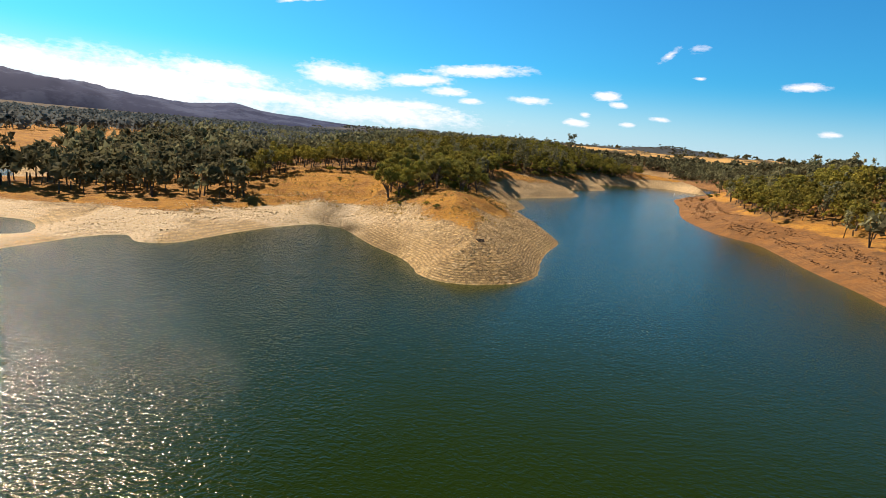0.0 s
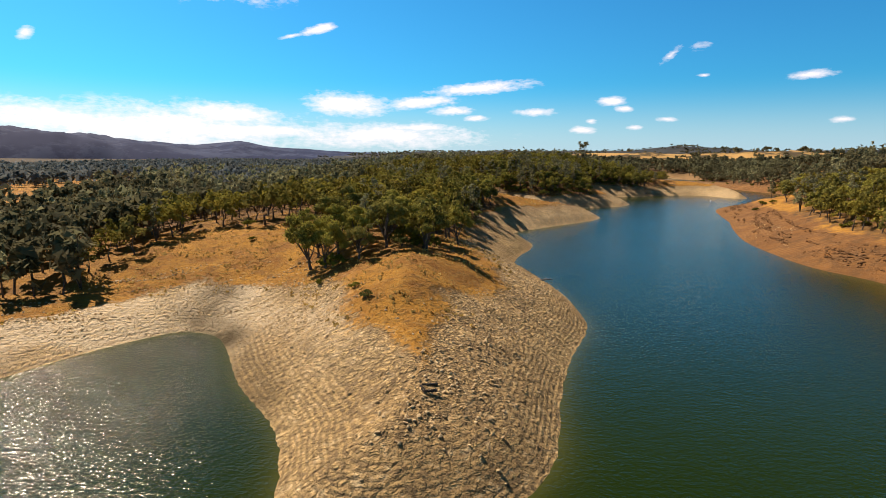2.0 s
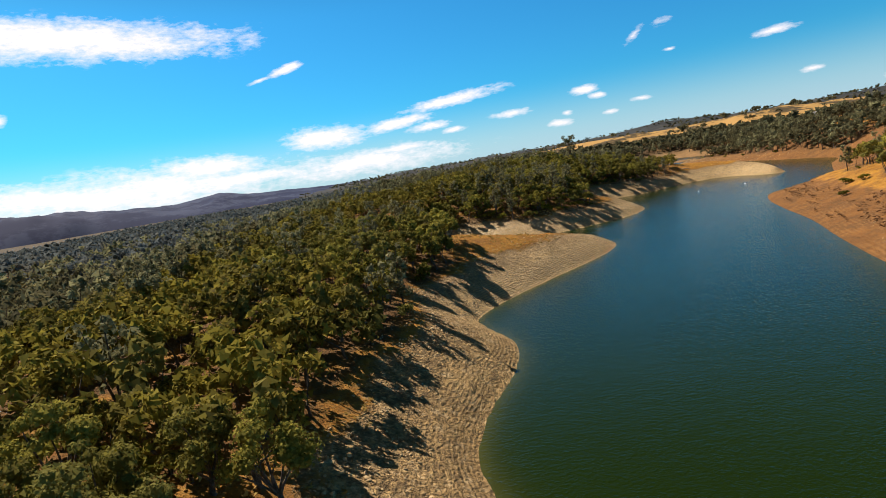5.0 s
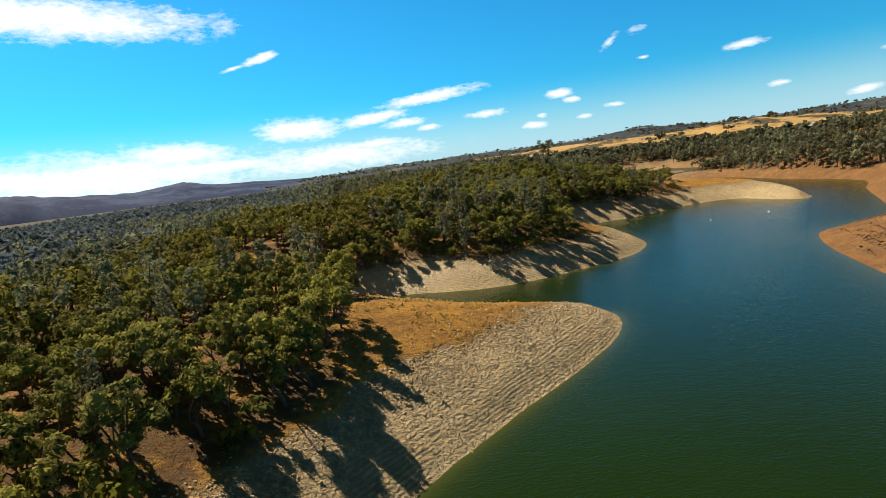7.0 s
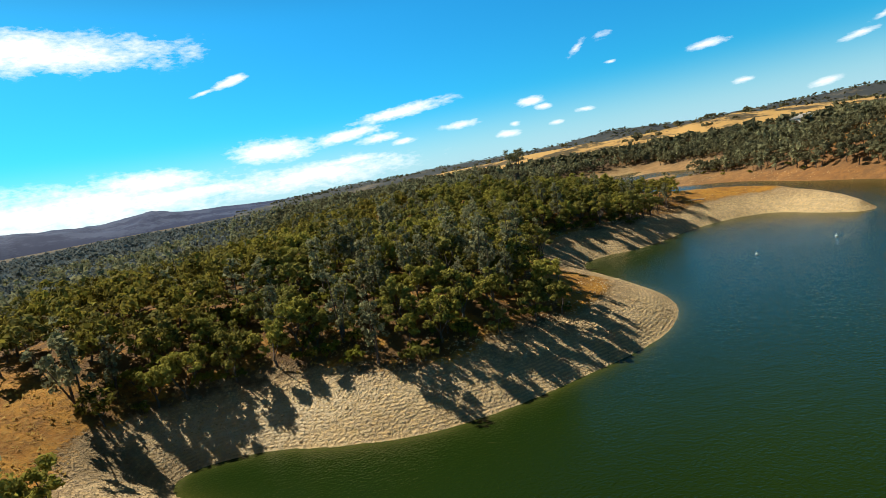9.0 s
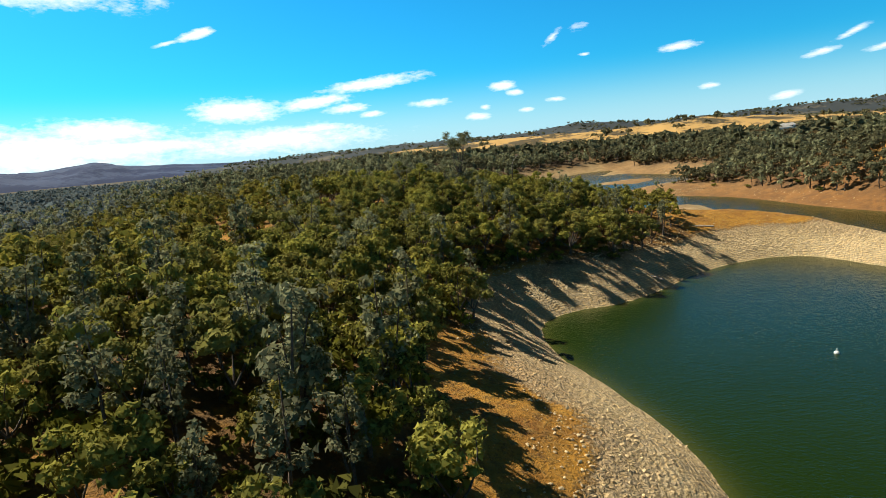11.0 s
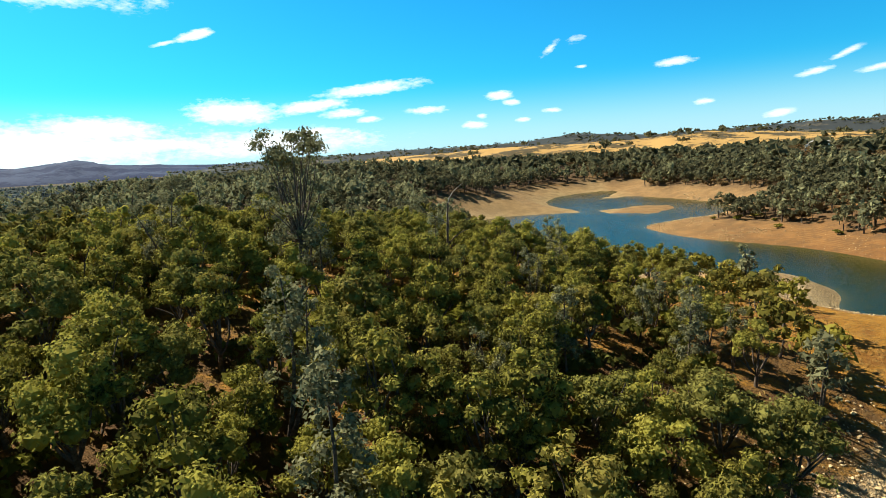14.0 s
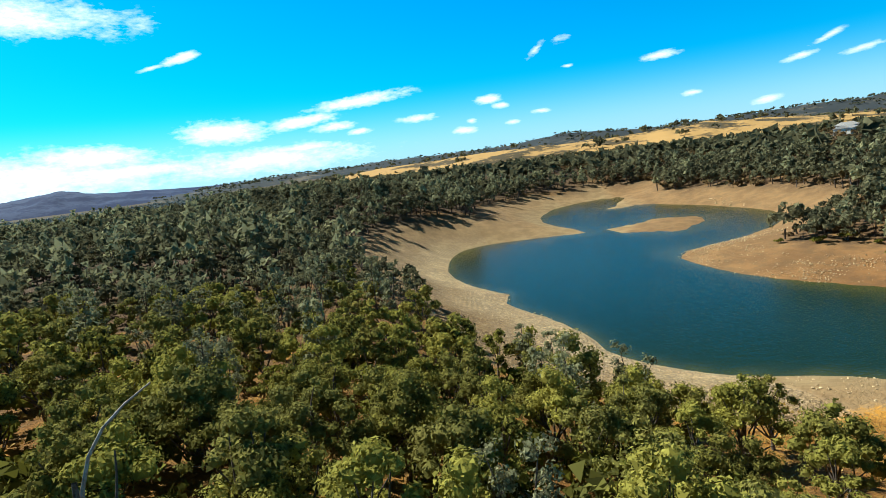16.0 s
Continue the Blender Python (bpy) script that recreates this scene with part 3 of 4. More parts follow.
hill_ring("backdrop_golden_hills", (-6, 85), 950, 1850, [(-6, 6), (4, 27), (15, 33), (20, 30), (25, 30), (28, 33), (31, 39), (34, 33), (38, 26), (42, 21), (50, 21), (85, 22)], 2, M_GOLD, "rolling hills of golden dry grass", 300, 0.07)
hill_ring("backdrop_wooded_ridge", (-16, 85), 2500, 4300, [(-16, 28), (-5, 50), (5, 61), (10, 58), (15, 61), (21, 84), (24, 78), (26, 62), (30, 64), (36, 64), (42, 68), (48, 76), (60, 84), (85, 86)], 3, M_RIDGE, "dark wooded ridge on the skyline", 520, 0.5)


# ---- trees ----
def sprays(rng, centres, outward, size):
    """Small leaf sprays: one narrow blade at each centre, turned roughly outward."""
    n = len(centres)
    normal = outward + rng.normal(0, 0.42, (n, 3))
    normal /= np.linalg.norm(normal, axis=1, keepdims=True)
    along = np.cross(normal, rng.normal(0, 1, (n, 3)))
    along /= np.linalg.norm(along, axis=1, keepdims=True) + 1e-9
    across = np.cross(normal, along)
    s = size * rng.uniform(0.5, 1.6, (n, 1))
    wide = s * rng.uniform(0.38, 0.62, (n, 1))
    co = np.stack([centres - along * s * 0.5 + across * wide, centres + along * s * 0.7, centres - along * s * 0.5 - across * wide], 1)
    return co.reshape(-1, 3), np.arange(3 * n).reshape(-1, 3)


def tube(rng, points, radii, sides=6):
    """A tapering limb through the points, as corners and four-cornered faces."""
    p = np.array(points, float)
    co, faces = [], []
    for k in range(len(p)):
        way = p[min(k + 1, len(p) - 1)] - p[max(k - 1, 0)]
        way /= np.linalg.norm(way) + 1e-9
        u = np.cross(way, (0.31, 0.95, 0.1))
        u /= np.linalg.norm(u) + 1e-9
        v = np.cross(way, u)
        for s in range(sides):
            a = 2 * math.pi * s / sides
            co.append(p[k] + radii[k] * (math.cos(a) * u + math.sin(a) * v))
    for k in range(len(p) - 1):
        for s in range(sides):
            faces.append((k * sides + s, k * sides + (s + 1) % sides, (k + 1) * sides + (s + 1) % sides, (k + 1) * sides + s))
    return np.array(co), np.array(faces)


def merged(pieces):
    co, faces, base = [], [], 0
    for c, f in pieces:
        co.append(c)
        faces.append(f + base)
        base += len(c)
    return np.concatenate(co), np.concatenate(faces)


def limb_points(rng, start, end, bow, n=5):
    u = np.linspace(0, 1, n)[:, None]
    side = rng.normal(0, bow, 3)
    return start + (end - start) * u + side * np.sin(np.pi * u) + rng.normal(0, bow * 0.18, (n, 3)) * u


def oak_shape(seed, height, spread, lobes, blades, size, limbs=8):
    """Trunk and crown of a broad-crowned oak of that height: leafy lobes over a dome."""
    rng = np.random.RandomState(seed)
    wood, centres, radii = [], [], []
    fork = height * rng.uniform(0.16, 0.25)
    lean = rng.normal(0, 0.3, 2)
    top = np.array([lean[0], lean[1], fork])
    if limbs:
        wood.append(tube(rng, limb_points(rng, np.array([0, 0, -0.5]), top, 0.12), np.linspace(0.25, 0.17, 5) * height / 8, 6 if limbs > 3 else 4))
    else:
        wood.append(tube(rng, [(0, 0, -0.5), top + (0, 0, 1)], (0.2 * height / 8,) * 2, 3))
    for k in range(lobes):
        a = rng.uniform(0, 2 * math.pi)
        rr = spread * math.sqrt(rng.rand()) * 0.95
        dome = math.sqrt(max(0.0, 1 - (rr / spread) ** 2))
        z = height * (0.23 + 0.66 * dome * rng.uniform(0.5, 1.08) + rng.uniform(0, 0.08))
        c = np.array([lean[0] + rr * math.cos(a), lean[1] + rr * math.sin(a), z])
        centres.append(c)
        radii.append(rng.uniform(0.17, 0.40) * spread)
    for k in range(limbs):
        c = centres[int(k * lobes / limbs)]
        wood.append(tube(rng, limb_points(rng, top - (0, 0, 0.2), c, 0.3), np.linspace(0.12, 0.03, 5) * height / 8, 5 if limbs > 3 else 3))
    pts, outs = [], []
    share = np.array(radii) ** 2
    for c, r, s in zip(centres, radii, share / share.sum()):
        per = max(3, int(blades * s))
        v = rng.normal(0, 1, (per, 3))
        v /= np.linalg.norm(v, axis=1, keepdims=True)
        v[:, 2] = np.where(v[:, 2] < -0.45, -v[:, 2], v[:, 2])
        rad = r * (1 - 0.45 * rng.rand(per, 1) ** 2.2) * rng.uniform(0.8, 1.24, (per, 1))
        pts.append(c + v * rad * (1.0, 1.0, 0.8))
        outs.append(v)
    leaves = [sprays(rng, np.concatenate(pts), np.concatenate(outs), size)]
    if limbs > 2:
        # solid core added in each lobe, standing for inner foliage and blocking light
        bm = bmesh.new()
        bmesh.ops.create_icosphere(bm, subdivisions=1, radius=1.0)
        ball = np.array([v.co[:] for v in bm.verts])
        tris = np.array([[v.index for v in f.verts] for f in bm.faces])
        bm.free()
        for c, r in zip(centres, radii):
            leaves.append((c + ball * rng.uniform(0.55, 0.82, (len(ball), 1)) * r * (1.0, 1.0, 0.8), tris))
    return merged(wood), merged(leaves)


def pine_shape(seed, height, spread, blades, size, limbs=True):
    """A grey foothill pine: thin forked stem, open uneven crown of drooping tufts."""
    rng = np.random.RandomState(seed)
    wood, pts, outs = [], [], []
    stems = rng.randint(1, 4)
    for s in range(stems):
        end = np.array([*rng.normal(0, 0.14 * height if s else 0.04 * height, 2), height * (1 - 0.12 * s)])
        line = limb_points(rng, np.array([0, 0, -0.5]), end, 0.25, 7)
        wood.append(tube(rng, line if limbs else line[::3], np.linspace(0.2, 0.03, 7 if limbs else 3) * height / 10, 5 if limbs else 3))
        for k in range(int(22 / stems) + 4):
            u = rng.uniform(0.3, 1.0)
            at = line[0] + (line[-1] - line[0]) * u
            i = u * 6
            at = line[int(min(i, 5))] + (line[int(min(i, 5)) + 1] - line[int(min(i, 5))]) * (i - int(min(i, 5)))
            a, out = rng.uniform(0, 2 * math.pi), spread * (1.15 - 0.8 * u) * rng.uniform(0.5, 1.0)
            tip = at + (out * math.cos(a), out * math.sin(a), 0.35 * out + 0.3)
            if limbs and k % 2 == 0:
                wood.append(tube(rng, limb_points(rng, at, tip, 0.1, 4), (0.05, 0.04, 0.03, 0.015), 4))
            n = int(blades / (22 + 4 * stems))
            v = rng.normal(0, 1, (n, 3))
            v /= np.linalg.norm(v, axis=1, keepdims=True)
            pts.append(tip + v * rng.uniform(0.2, 1.0, (n, 1)) * spread * rng.uniform(0.24, 0.42) * (1, 1, 0.9))
            outs.append(v + (0, 0, 0.3))
    return merged(wood), sprays(rng, np.concatenate(pts), np.concatenate(outs), size)


def shrub_shape(seed, height, spread, blades, size, lobes=7, stems=7):
    rng = np.random.RandomState(seed)
    wood, pts, outs = [], [], []
    for k in range(lobes):
        a, rr = 0.9 * k + rng.uniform(-0.3, 0.3), spread * rng.uniform(0.1, 0.75)
        c = np.array([rr * math.cos(a), rr * math.sin(a), height * rng.uniform(0.35, 0.8)])
        if k < stems:
            wood.append(tube(rng, limb_points(rng, np.array([0, 0, -0.2]), c, 0.06, 4)[:: 1 if stems > 2 else 3], (0.05, 0.04, 0.03, 0.015)[: 4 if stems > 2 else 2], 4))
        v = rng.normal(0, 1, (blades // 7, 3))
        v /= np.linalg.norm(v, axis=1, keepdims=True)
        v[:, 2] = np.abs(v[:, 2]) * 0.9 - 0.1
        pts.append(c + v * rng.uniform(0.4, 1.0, (blades // 7, 1)) * (spread * 0.5, spread * 0.5, height * 0.35))
        outs.append(v)
    return merged(wood), sprays(rng, np.concatenate(pts), np.concatenate(outs), size)


def part(name, mesh, material, parent, label=""):
    if not mesh.materials:
        mesh.materials.append(material)
    ob = new(name, mesh)
    ob.parent = parent
    return tagged(ob, label)


def plant(name, shape, leaf, label, category, group):
    """A tree as a thing: an empty at its foot, with trunk and crown."""
    (wc, wf), (lc, lf) = shape
    ob = new(name)
    part("trunk", polygon_mesh("trunk", wc, wf, True), M_BARK, ob)
    part("crown", polygon_mesh("crown", lc, lf), leaf, ob)
    return tagged(ob, label, category, group)


def woods(name, shapes, which, places, turns, sizes, leaf, label):
    """Many far trees of a few shapes, joined: crowns in one mesh, stems in another."""
    crowns, stems, cb, sb = [], [], 0, 0
    cf, sf, tones = [], [], []
    for s, (wood, leaves) in enumerate(shapes):
        idx = np.nonzero(which == s)[0]
        if not len(idx):
            continue
        c, n = np.cos(turns[idx])[:, None], np.sin(turns[idx])[:, None]
        for (co, faces), store, fstore in ((leaves, crowns, cf), (wood, stems, sf)):
            x = (co[None, :, 0] * c - co[None, :, 1] * n) * sizes[idx, None] + places[idx, None, 0]
            y = (co[None, :, 0] * n + co[None, :, 1] * c) * sizes[idx, None] + places[idx, None, 1]
            z = co[None, :, 2] * sizes[idx, None] + places[idx, None, 2]
            start = cb if store is crowns else sb
            if store is crowns:
                tones.append(np.repeat(np.modf(turns[idx] * 7.31)[0], len(co)))
            store.append(np.stack([x, y, z], 2).reshape(-1, 3))
            fstore.append((faces[None] + (start + np.arange(len(idx)) * len(co))[:, None, None]).reshape(-1, faces.shape[1]))
            if store is crowns:
                cb += len(idx) * len(co)
            else:
                sb += len(idx) * len(co)
    crown_mesh = polygon_mesh(name, np.concatenate(crowns), np.concatenate(cf))
    crown_mesh.materials.append(leaf)
    point_values(crown_mesh, "tone", np.concatenate(tones))
    ob = tagged(new(name, crown_mesh), label, "trees", kind="stuff")
    stem_mesh = polygon_mesh(name + "_stems", np.concatenate(stems), np.concatenate(sf), True)
    part("stems", stem_mesh, M_BARK, ob)
    return ob


def tree_room(x, y, d):
    """How likely a tree stands at a place, 0 to 1."""
    east = east_side(x, y)
    line = np.where(east > 0.5, np.where(y > 400, 9.0, 20.0), np.where(y > 475, 26.0, np.where(y > 440, 22.0, np.where((y > 366) & (x > 92), 10.0, 12.5))))
    line = np.where((east > 0.5) & (y < 230), 16.0, np.where((east < 0.5) & (y > 292) & (y < 374), 10.0, line))
    line = np.where((east > 0.5) & (y > 495), np.where(y > 565, 19.0, 19.0), line)
    ok = d > line + 5 * (fbm(x, y, 14, 2) - 0.5)
    west = east < 0.5
    front = west & (y < 150) & (x > -44)
    ok &= ~(front & ((y < 127) | (d < 19) | ((x < -13) & (y < 163))))
    ok &= ~(west & (x > -44) & (x < -13) & (y < 158))
    ok &= ~(west & (x <= -44) & (y < 116))
    ok &= ~(west & (x > -12) & (y > 281) & (y < 303 - 0.95 * x))
    ok &= ~(west & (y > 232) & (y < 292) & (x > 19))
    ok &= ~(west & (y > 292) & (y < 352) & (x > 66))
    ok &= ~(west & (y > 380) & (y < 480) & (x > np.interp(y, [380, 410, 422, 446, 456, 470], [129, 130, 138.5, 143, 138, 133])))
    ok &= ~((np.hypot(x - 83.3, y - 415.3) < 1.6) | (np.hypot(x - 100.7, y - 431) < 2.5) | (np.hypot(x - 404, y - 722) < 26))
    ok &= ~((east > 0.5) & (d > 58) & (y < 480)) & ~(x < -150 - 0.2 * (y - 300) * (y > 300))
    clump = west & (x > -13.5) & (x < 2.6) & (y > 125 - 0.35 * (x + 6)) & (y < 152)
    ok |= clump
    gaps = np.clip(fbm(x + 300, y, 26, 3) * 3.8 - 0.65, 0.2, 1)
    gaps = np.where((y > 470) | (east > 0.5) & (y > 400), np.maximum(gaps, 0.8), gaps)
    gaps = np.where(west & (y > 292) & (y < 402) & (d < 45), np.maximum(gaps, 0.97), gaps)
    gaps = np.where(clump, 1.0, gaps)
    gaps = np.where(west & (x < -30) & (y < 230), np.maximum(gaps, 0.85), gaps)
    edge = np.interp(y, [100, 150, 195, 440, 700], [-112, -104, -112, -190, -260])
    gaps = gaps * (1 - 0.85 * step(edge - x, -6, 8))
    crest = west & (x > 78) & (y > 396) & (y < 466)
    gaps = np.where(crest, gaps * (0.72 + 0.28 * step(fbm(x, y, 9, 2), 0.36, 0.5)), gaps)
    return np.where(ok, gaps, 0)


point_values(ground_mesh, "wood_floor", step(tree_room(gx, gy, GD), 0.3, 0.7) * (1 - 0.6 * step(gy, 405, 420) * (1 - step(gy, 462, 475))) * (0.35 + 0.65 * step(gy, 150, 175)))


def sites(x0, x1, y0, y1, spacing, seed):
    rng = np.random.RandomState(seed)
    x, y = np.meshgrid(np.arange(x0, x1, spacing), np.arange(y0, y1, spacing))
    x = x.ravel() + rng.uniform(-0.48, 0.48, x.size) * spacing
    y = y.ravel() + rng.uniform(-0.48, 0.48, y.size) * spacing
    return x, y, rng


# near trees are things of their own; the rest of the wood is joined
x, y, rng = sites(-230, 300, 100, 740, 4.15, 3)
pick = rng.rand(len(x))
d = shore_distance(x, y)
thin = (x < -100 - 0.15 * (y - 150)) | (y > 530) | (east_side(x, y) > 0.5) & (d > 45)
keep = pick < tree_room(x, y, d) * np.where(thin, np.where((x < -60) | (d > 60), 0.66, 0.85), 0.93)
x, y, d, thin = x[keep], y[keep], d[keep], thin[keep]
z = ground_height(x, y, d) - 0.1
pine = rng.rand(len(x)) < 0.09 + 0.30 * step(fbm(x, y, 45, 2), 0.47, 0.66) * step(y, 180, 280)
turn, size = rng.uniform(0, 2 * math.pi, len(x)), rng.uniform(0.62, 1.06, len(x)) * (0.80 + 0.3 * fbm(x, y, 30, 2)) * np.where(thin, 1.28, 1.0) * np.where((y > 396) & (y < 470) & (x > 78) & (x < 150), 0.86, 1.0) * np.where(y > 470, 0.78, 1.0)
near = (y < 152) & (x > -22) & (d > 5) & (x < 40) | (np.abs(x - 98 - 0.35 * (y - 430)) < 33) & (y > 374) & (y < 462)
mid = ~near & (y > 130) & (y < 500) & (x > -52 + 0.1 * (y - 150)) & (x < 150)

OAKS = [plant("oak_tree", oak_shape(11 + k, 8.4, 2.7 + 0.3 * (k % 3), 17 + 2 * k, 2500, 0.190), M_OAK, "olive-green leafy oak on dry golden ground", "tree", "oaks on the shore hills") for k in range(6)]
PINES = [plant("pine_tree", pine_shape(31 + k, 10.5, 2.2, 2600, 0.19), M_PINE, "grey-green open-crowned foothill pine among oaks", "tree", "pines among the oaks") for k in range(4)]
FRONT_OAKS = [plant("oak_tree", oak_shape(11 + k, 8.4, 2.8 + 0.3 * (k % 3), 18 + 2 * k, 2500, 0.190), M_OAK, "olive-green oak on the peninsula's dry golden ground", "tree", "oaks on the shore hills") for k in range(4)]
for stock, chosen in ((OAKS, near & ~pine & (y > 300)), (FRONT_OAKS, near & ~pine & (y < 300)), (PINES, near & pine)):
    for k, i in enumerate(np.nonzero(chosen)[0]):
        ob = stock[k] if k < len(stock) else copy_thing(stock[k % len(stock)], Matrix())
        ob.matrix_basis = Matrix.LocRotScale((x[i], y[i], z[i]), Euler((0, 0, turn[i])), (size[i],) * 3)

places = np.stack([x, y, z], 1)
cove = ~near & ~mid & (y > 380) & (y < 640) & (x > -20) & (x < 250)
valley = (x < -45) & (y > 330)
lane = mid & (np.abs(x - np.interp(y, [150, 260, 330, 420, 500], [0, 25, 55, 85, 100])) < 33) & (y > 275) | mid & (y > 198) & (y <= 275) & (x > -12)
WOODS = [
    ("oak_wood", lane & ~pine, [oak_shape(51 + k, 8.4, 2.9, 14 + k, 950, 0.33, 3) for k in range(7)], M_OAK, "dense olive-green oak wood on the shore hills"),
    ("pine_wood", lane & pine, [pine_shape(61 + k, 10.5, 2.2, 850, 0.34, False) for k in range(4)], M_PINE, "grey-green pines scattered through the oak wood"),
    ("oak_wood_inland", mid & ~lane & ~pine, [oak_shape(151 + k, 8.4, 3.1, 12 + k, 270, 0.62, 1) for k in range(6)], M_OAK_SHADED, "dark oak wood on the slopes behind the shore"),
    ("pine_wood_inland", mid & ~lane & pine, [pine_shape(161 + k, 10.5, 2.2, 430, 0.5, False) for k in range(4)], M_PINE, "grey pines on the slopes behind the shore"),
    ("oak_wood_cove", cove & ~pine, [oak_shape(181 + k, 8.2, 3.4, 10, 190, 0.80, 0) for k in range(6)], M_FAR, "dark live oaks above the northern cove"),
    ("blue_oak_wood", ~near & ~mid & ~cove & ~pine & valley, [oak_shape(221 + k, 8.2, 3.5, 8, 66, 1.35, 0) for k in range(4)], M_HAZE_OAK, "oaks in the valley to the west, tinted grey-blue for haze"),
    ("oak_wood_beyond", ~near & ~mid & ~cove & ~pine & ~valley, [oak_shape(81 + k, 8.2, 3.5, 8, 66, 1.35, 0) for k in range(6)], M_FAR, "oak wood farther from the water"),
    ("pine_wood_beyond", ~near & ~mid & pine, [pine_shape(91 + k, 10.5, 2.3, 84, 1.2, False) for k in range(3)], M_PINE, "grey pines in the farther wood"),
]
for name, mask, shapes, leaf, label in WOODS:
    idx = np.nonzero(mask)[0]
    woods(name, shapes, np.arange(len(idx)) % len(shapes), places[idx], turn[idx], size[idx], leaf, label)

# the far wood, coarser
fx, fy, frng = sites(-700, 1200, 60, 1650, 12.3, 5)
far = ~((fx > -230) & (fx < 300) & (fy < 740)) & (np.degrees(np.arctan2(fx - 60, fy - 0)) < 50) & (np.degrees(np.arctan2(fx - 30, fy - 0)) > -46)
view = (np.clip((fx - 330) * 0.63 + (fy - 630) * 0.78, 0, 118), (fx - 330) * 0.78 - (fy - 630) * 0.63)
far &= ~((np.hypot(fx - 420, fy - 742) < 36) | (view[0] > 0) & (view[0] < 118) & (np.abs(view[1]) < 14))
fx, fy = fx[far], fy[far]
fd = shore_distance(fx, fy)
room = np.clip(fbm(fx, fy, 160, 3) * 4.5 - 1.15, 0, 1) * (fd > 26)
keep = frng.rand(len(fx)) < np.maximum(room, 0.9 * np.exp(-(((fx - 0) / 230) ** 2 + ((fy - 780) / 150) ** 2)) * (fd > 26)) * 0.9
fx, fy, fd = fx[keep], fy[keep], fd[keep]
fz = ground_height(fx, fy, fd) - 0.3
oaks_far = [oak_shape(71 + k, 7.6, 4.6, 5, 17, 4.1, 0) for k in range(4)]
fturn, fsize = frng.uniform(0, 6.28, len(fx)), frng.uniform(0.6, 1.15, len(fx))
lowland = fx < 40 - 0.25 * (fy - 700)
for name, mask, leaf, label in (("far_wood", ~lowland, M_FAR, "distant oak woods on the rising ground"), ("far_valley_wood", lowland, M_HAZE_OAK, "distant oaks across the western valley, tinted blue for haze")):
    idx = np.nonzero(mask)[0]
    woods(name, oaks_far, np.arange(len(idx)) % 4, np.stack([fx, fy, fz], 1)[idx], fturn[idx], fsize[idx], leaf, label)

hill = np.concatenate(HILL_TREES)
hrng = np.random.RandomState(77)
oaks_hill = [oak_shape(171 + k, 9.0, 5.5, 6, 22, 3.6, 0) for k in range(4)]
woods("hill_wood", oaks_hill, np.arange(len(hill)) % 4, hill + hrng.uniform(-4, 4, hill.shape) * (1, 1, 0) - (0, 0, 1.0), hrng.uniform(0, 6.28, len(hill)), hrng.uniform(0.6, 1.4, len(hill)), M_FAR, "single oaks and thickets on the far hills")


# undergrowth between the trunks near the flight line
ux, uy, urng = sites(-20, 145, 128, 470, 3.1, 12)
ud = shore_distance(ux, uy)
keep = (np.abs(ux - np.interp(uy, [130, 160, 260, 330, 420, 500], [0, 0, 15, 50, 90, 110])) < 34) & (urng.rand(len(ux)) < 0.85 * (tree_room(ux, uy, ud) > 0)) & ((uy > 285) | (urng.rand(len(ux)) < 0.35))
ux, uy, ud = ux[keep], uy[keep], ud[keep]
scrub = [shrub_shape(141 + k, 1.7, 1.5, 84, 0.42, 7, 2) for k in range(4)]
woods("undergrowth", scrub, np.arange(len(ux)) % 4, np.stack([ux, uy, ground_height(ux, uy, ud) - 0.1], 1), urng.uniform(0, 6.28, len(ux)), urng.uniform(0.6, 1.5, len(ux)), M_SHRUB, "low brush and saplings under the oaks")


# low chaparral on the headland and the far slope east of the cove
bx, by, brng = sites(195, 420, 470, 800, 4.6, 41)
bd = shore_distance(bx, by)
keep = (bd > 15 + 9 * fbm(bx, by, 20, 2)) & (east_side(bx, by) > 0.5) & (brng.rand(len(bx)) < 0.75)
bx, by, bd = bx[keep], by[keep], bd[keep]
brush_shapes = [shrub_shape(241 + k, 2.0, 2.3, 28, 1.0, 7, 1) for k in range(4)]
woods("chaparral", brush_shapes, np.arange(len(bx)) % 4, np.stack([bx, by, ground_height(bx, by, bd) - 0.1], 1), brng.uniform(0, 6.28, len(bx)), brng.uniform(0.6, 1.4, len(bx)), M_BRUSH, "low reddish-brown chaparral on the eastern slopes")


# ---- stones of the drawdown bank ----
def lump(seed):
    """An angular stone about a metre across."""
    rng = np.random.RandomState(seed)
    bm = bmesh.new()
    bmesh.ops.create_icosphere(bm, subdivisions=1, radius=0.5)
    flat = rng.normal(0, 1, (5, 3))
    flat /= np.linalg.norm(flat, axis=1, keepdims=True)
    for v in bm.verts:
        p = np.array(v.co) * rng.uniform(0.86, 1.14)
        for f in flat:
            p -= f * max(0.0, p @ f - 0.33)
        v.co = p * (1.15, 0.85, 0.62)
    co = np.array([v.co[:] for v in bm.verts])
    faces = np.array([[v.index for v in f.verts] for f in bm.faces])
    bm.free()
    return co, faces


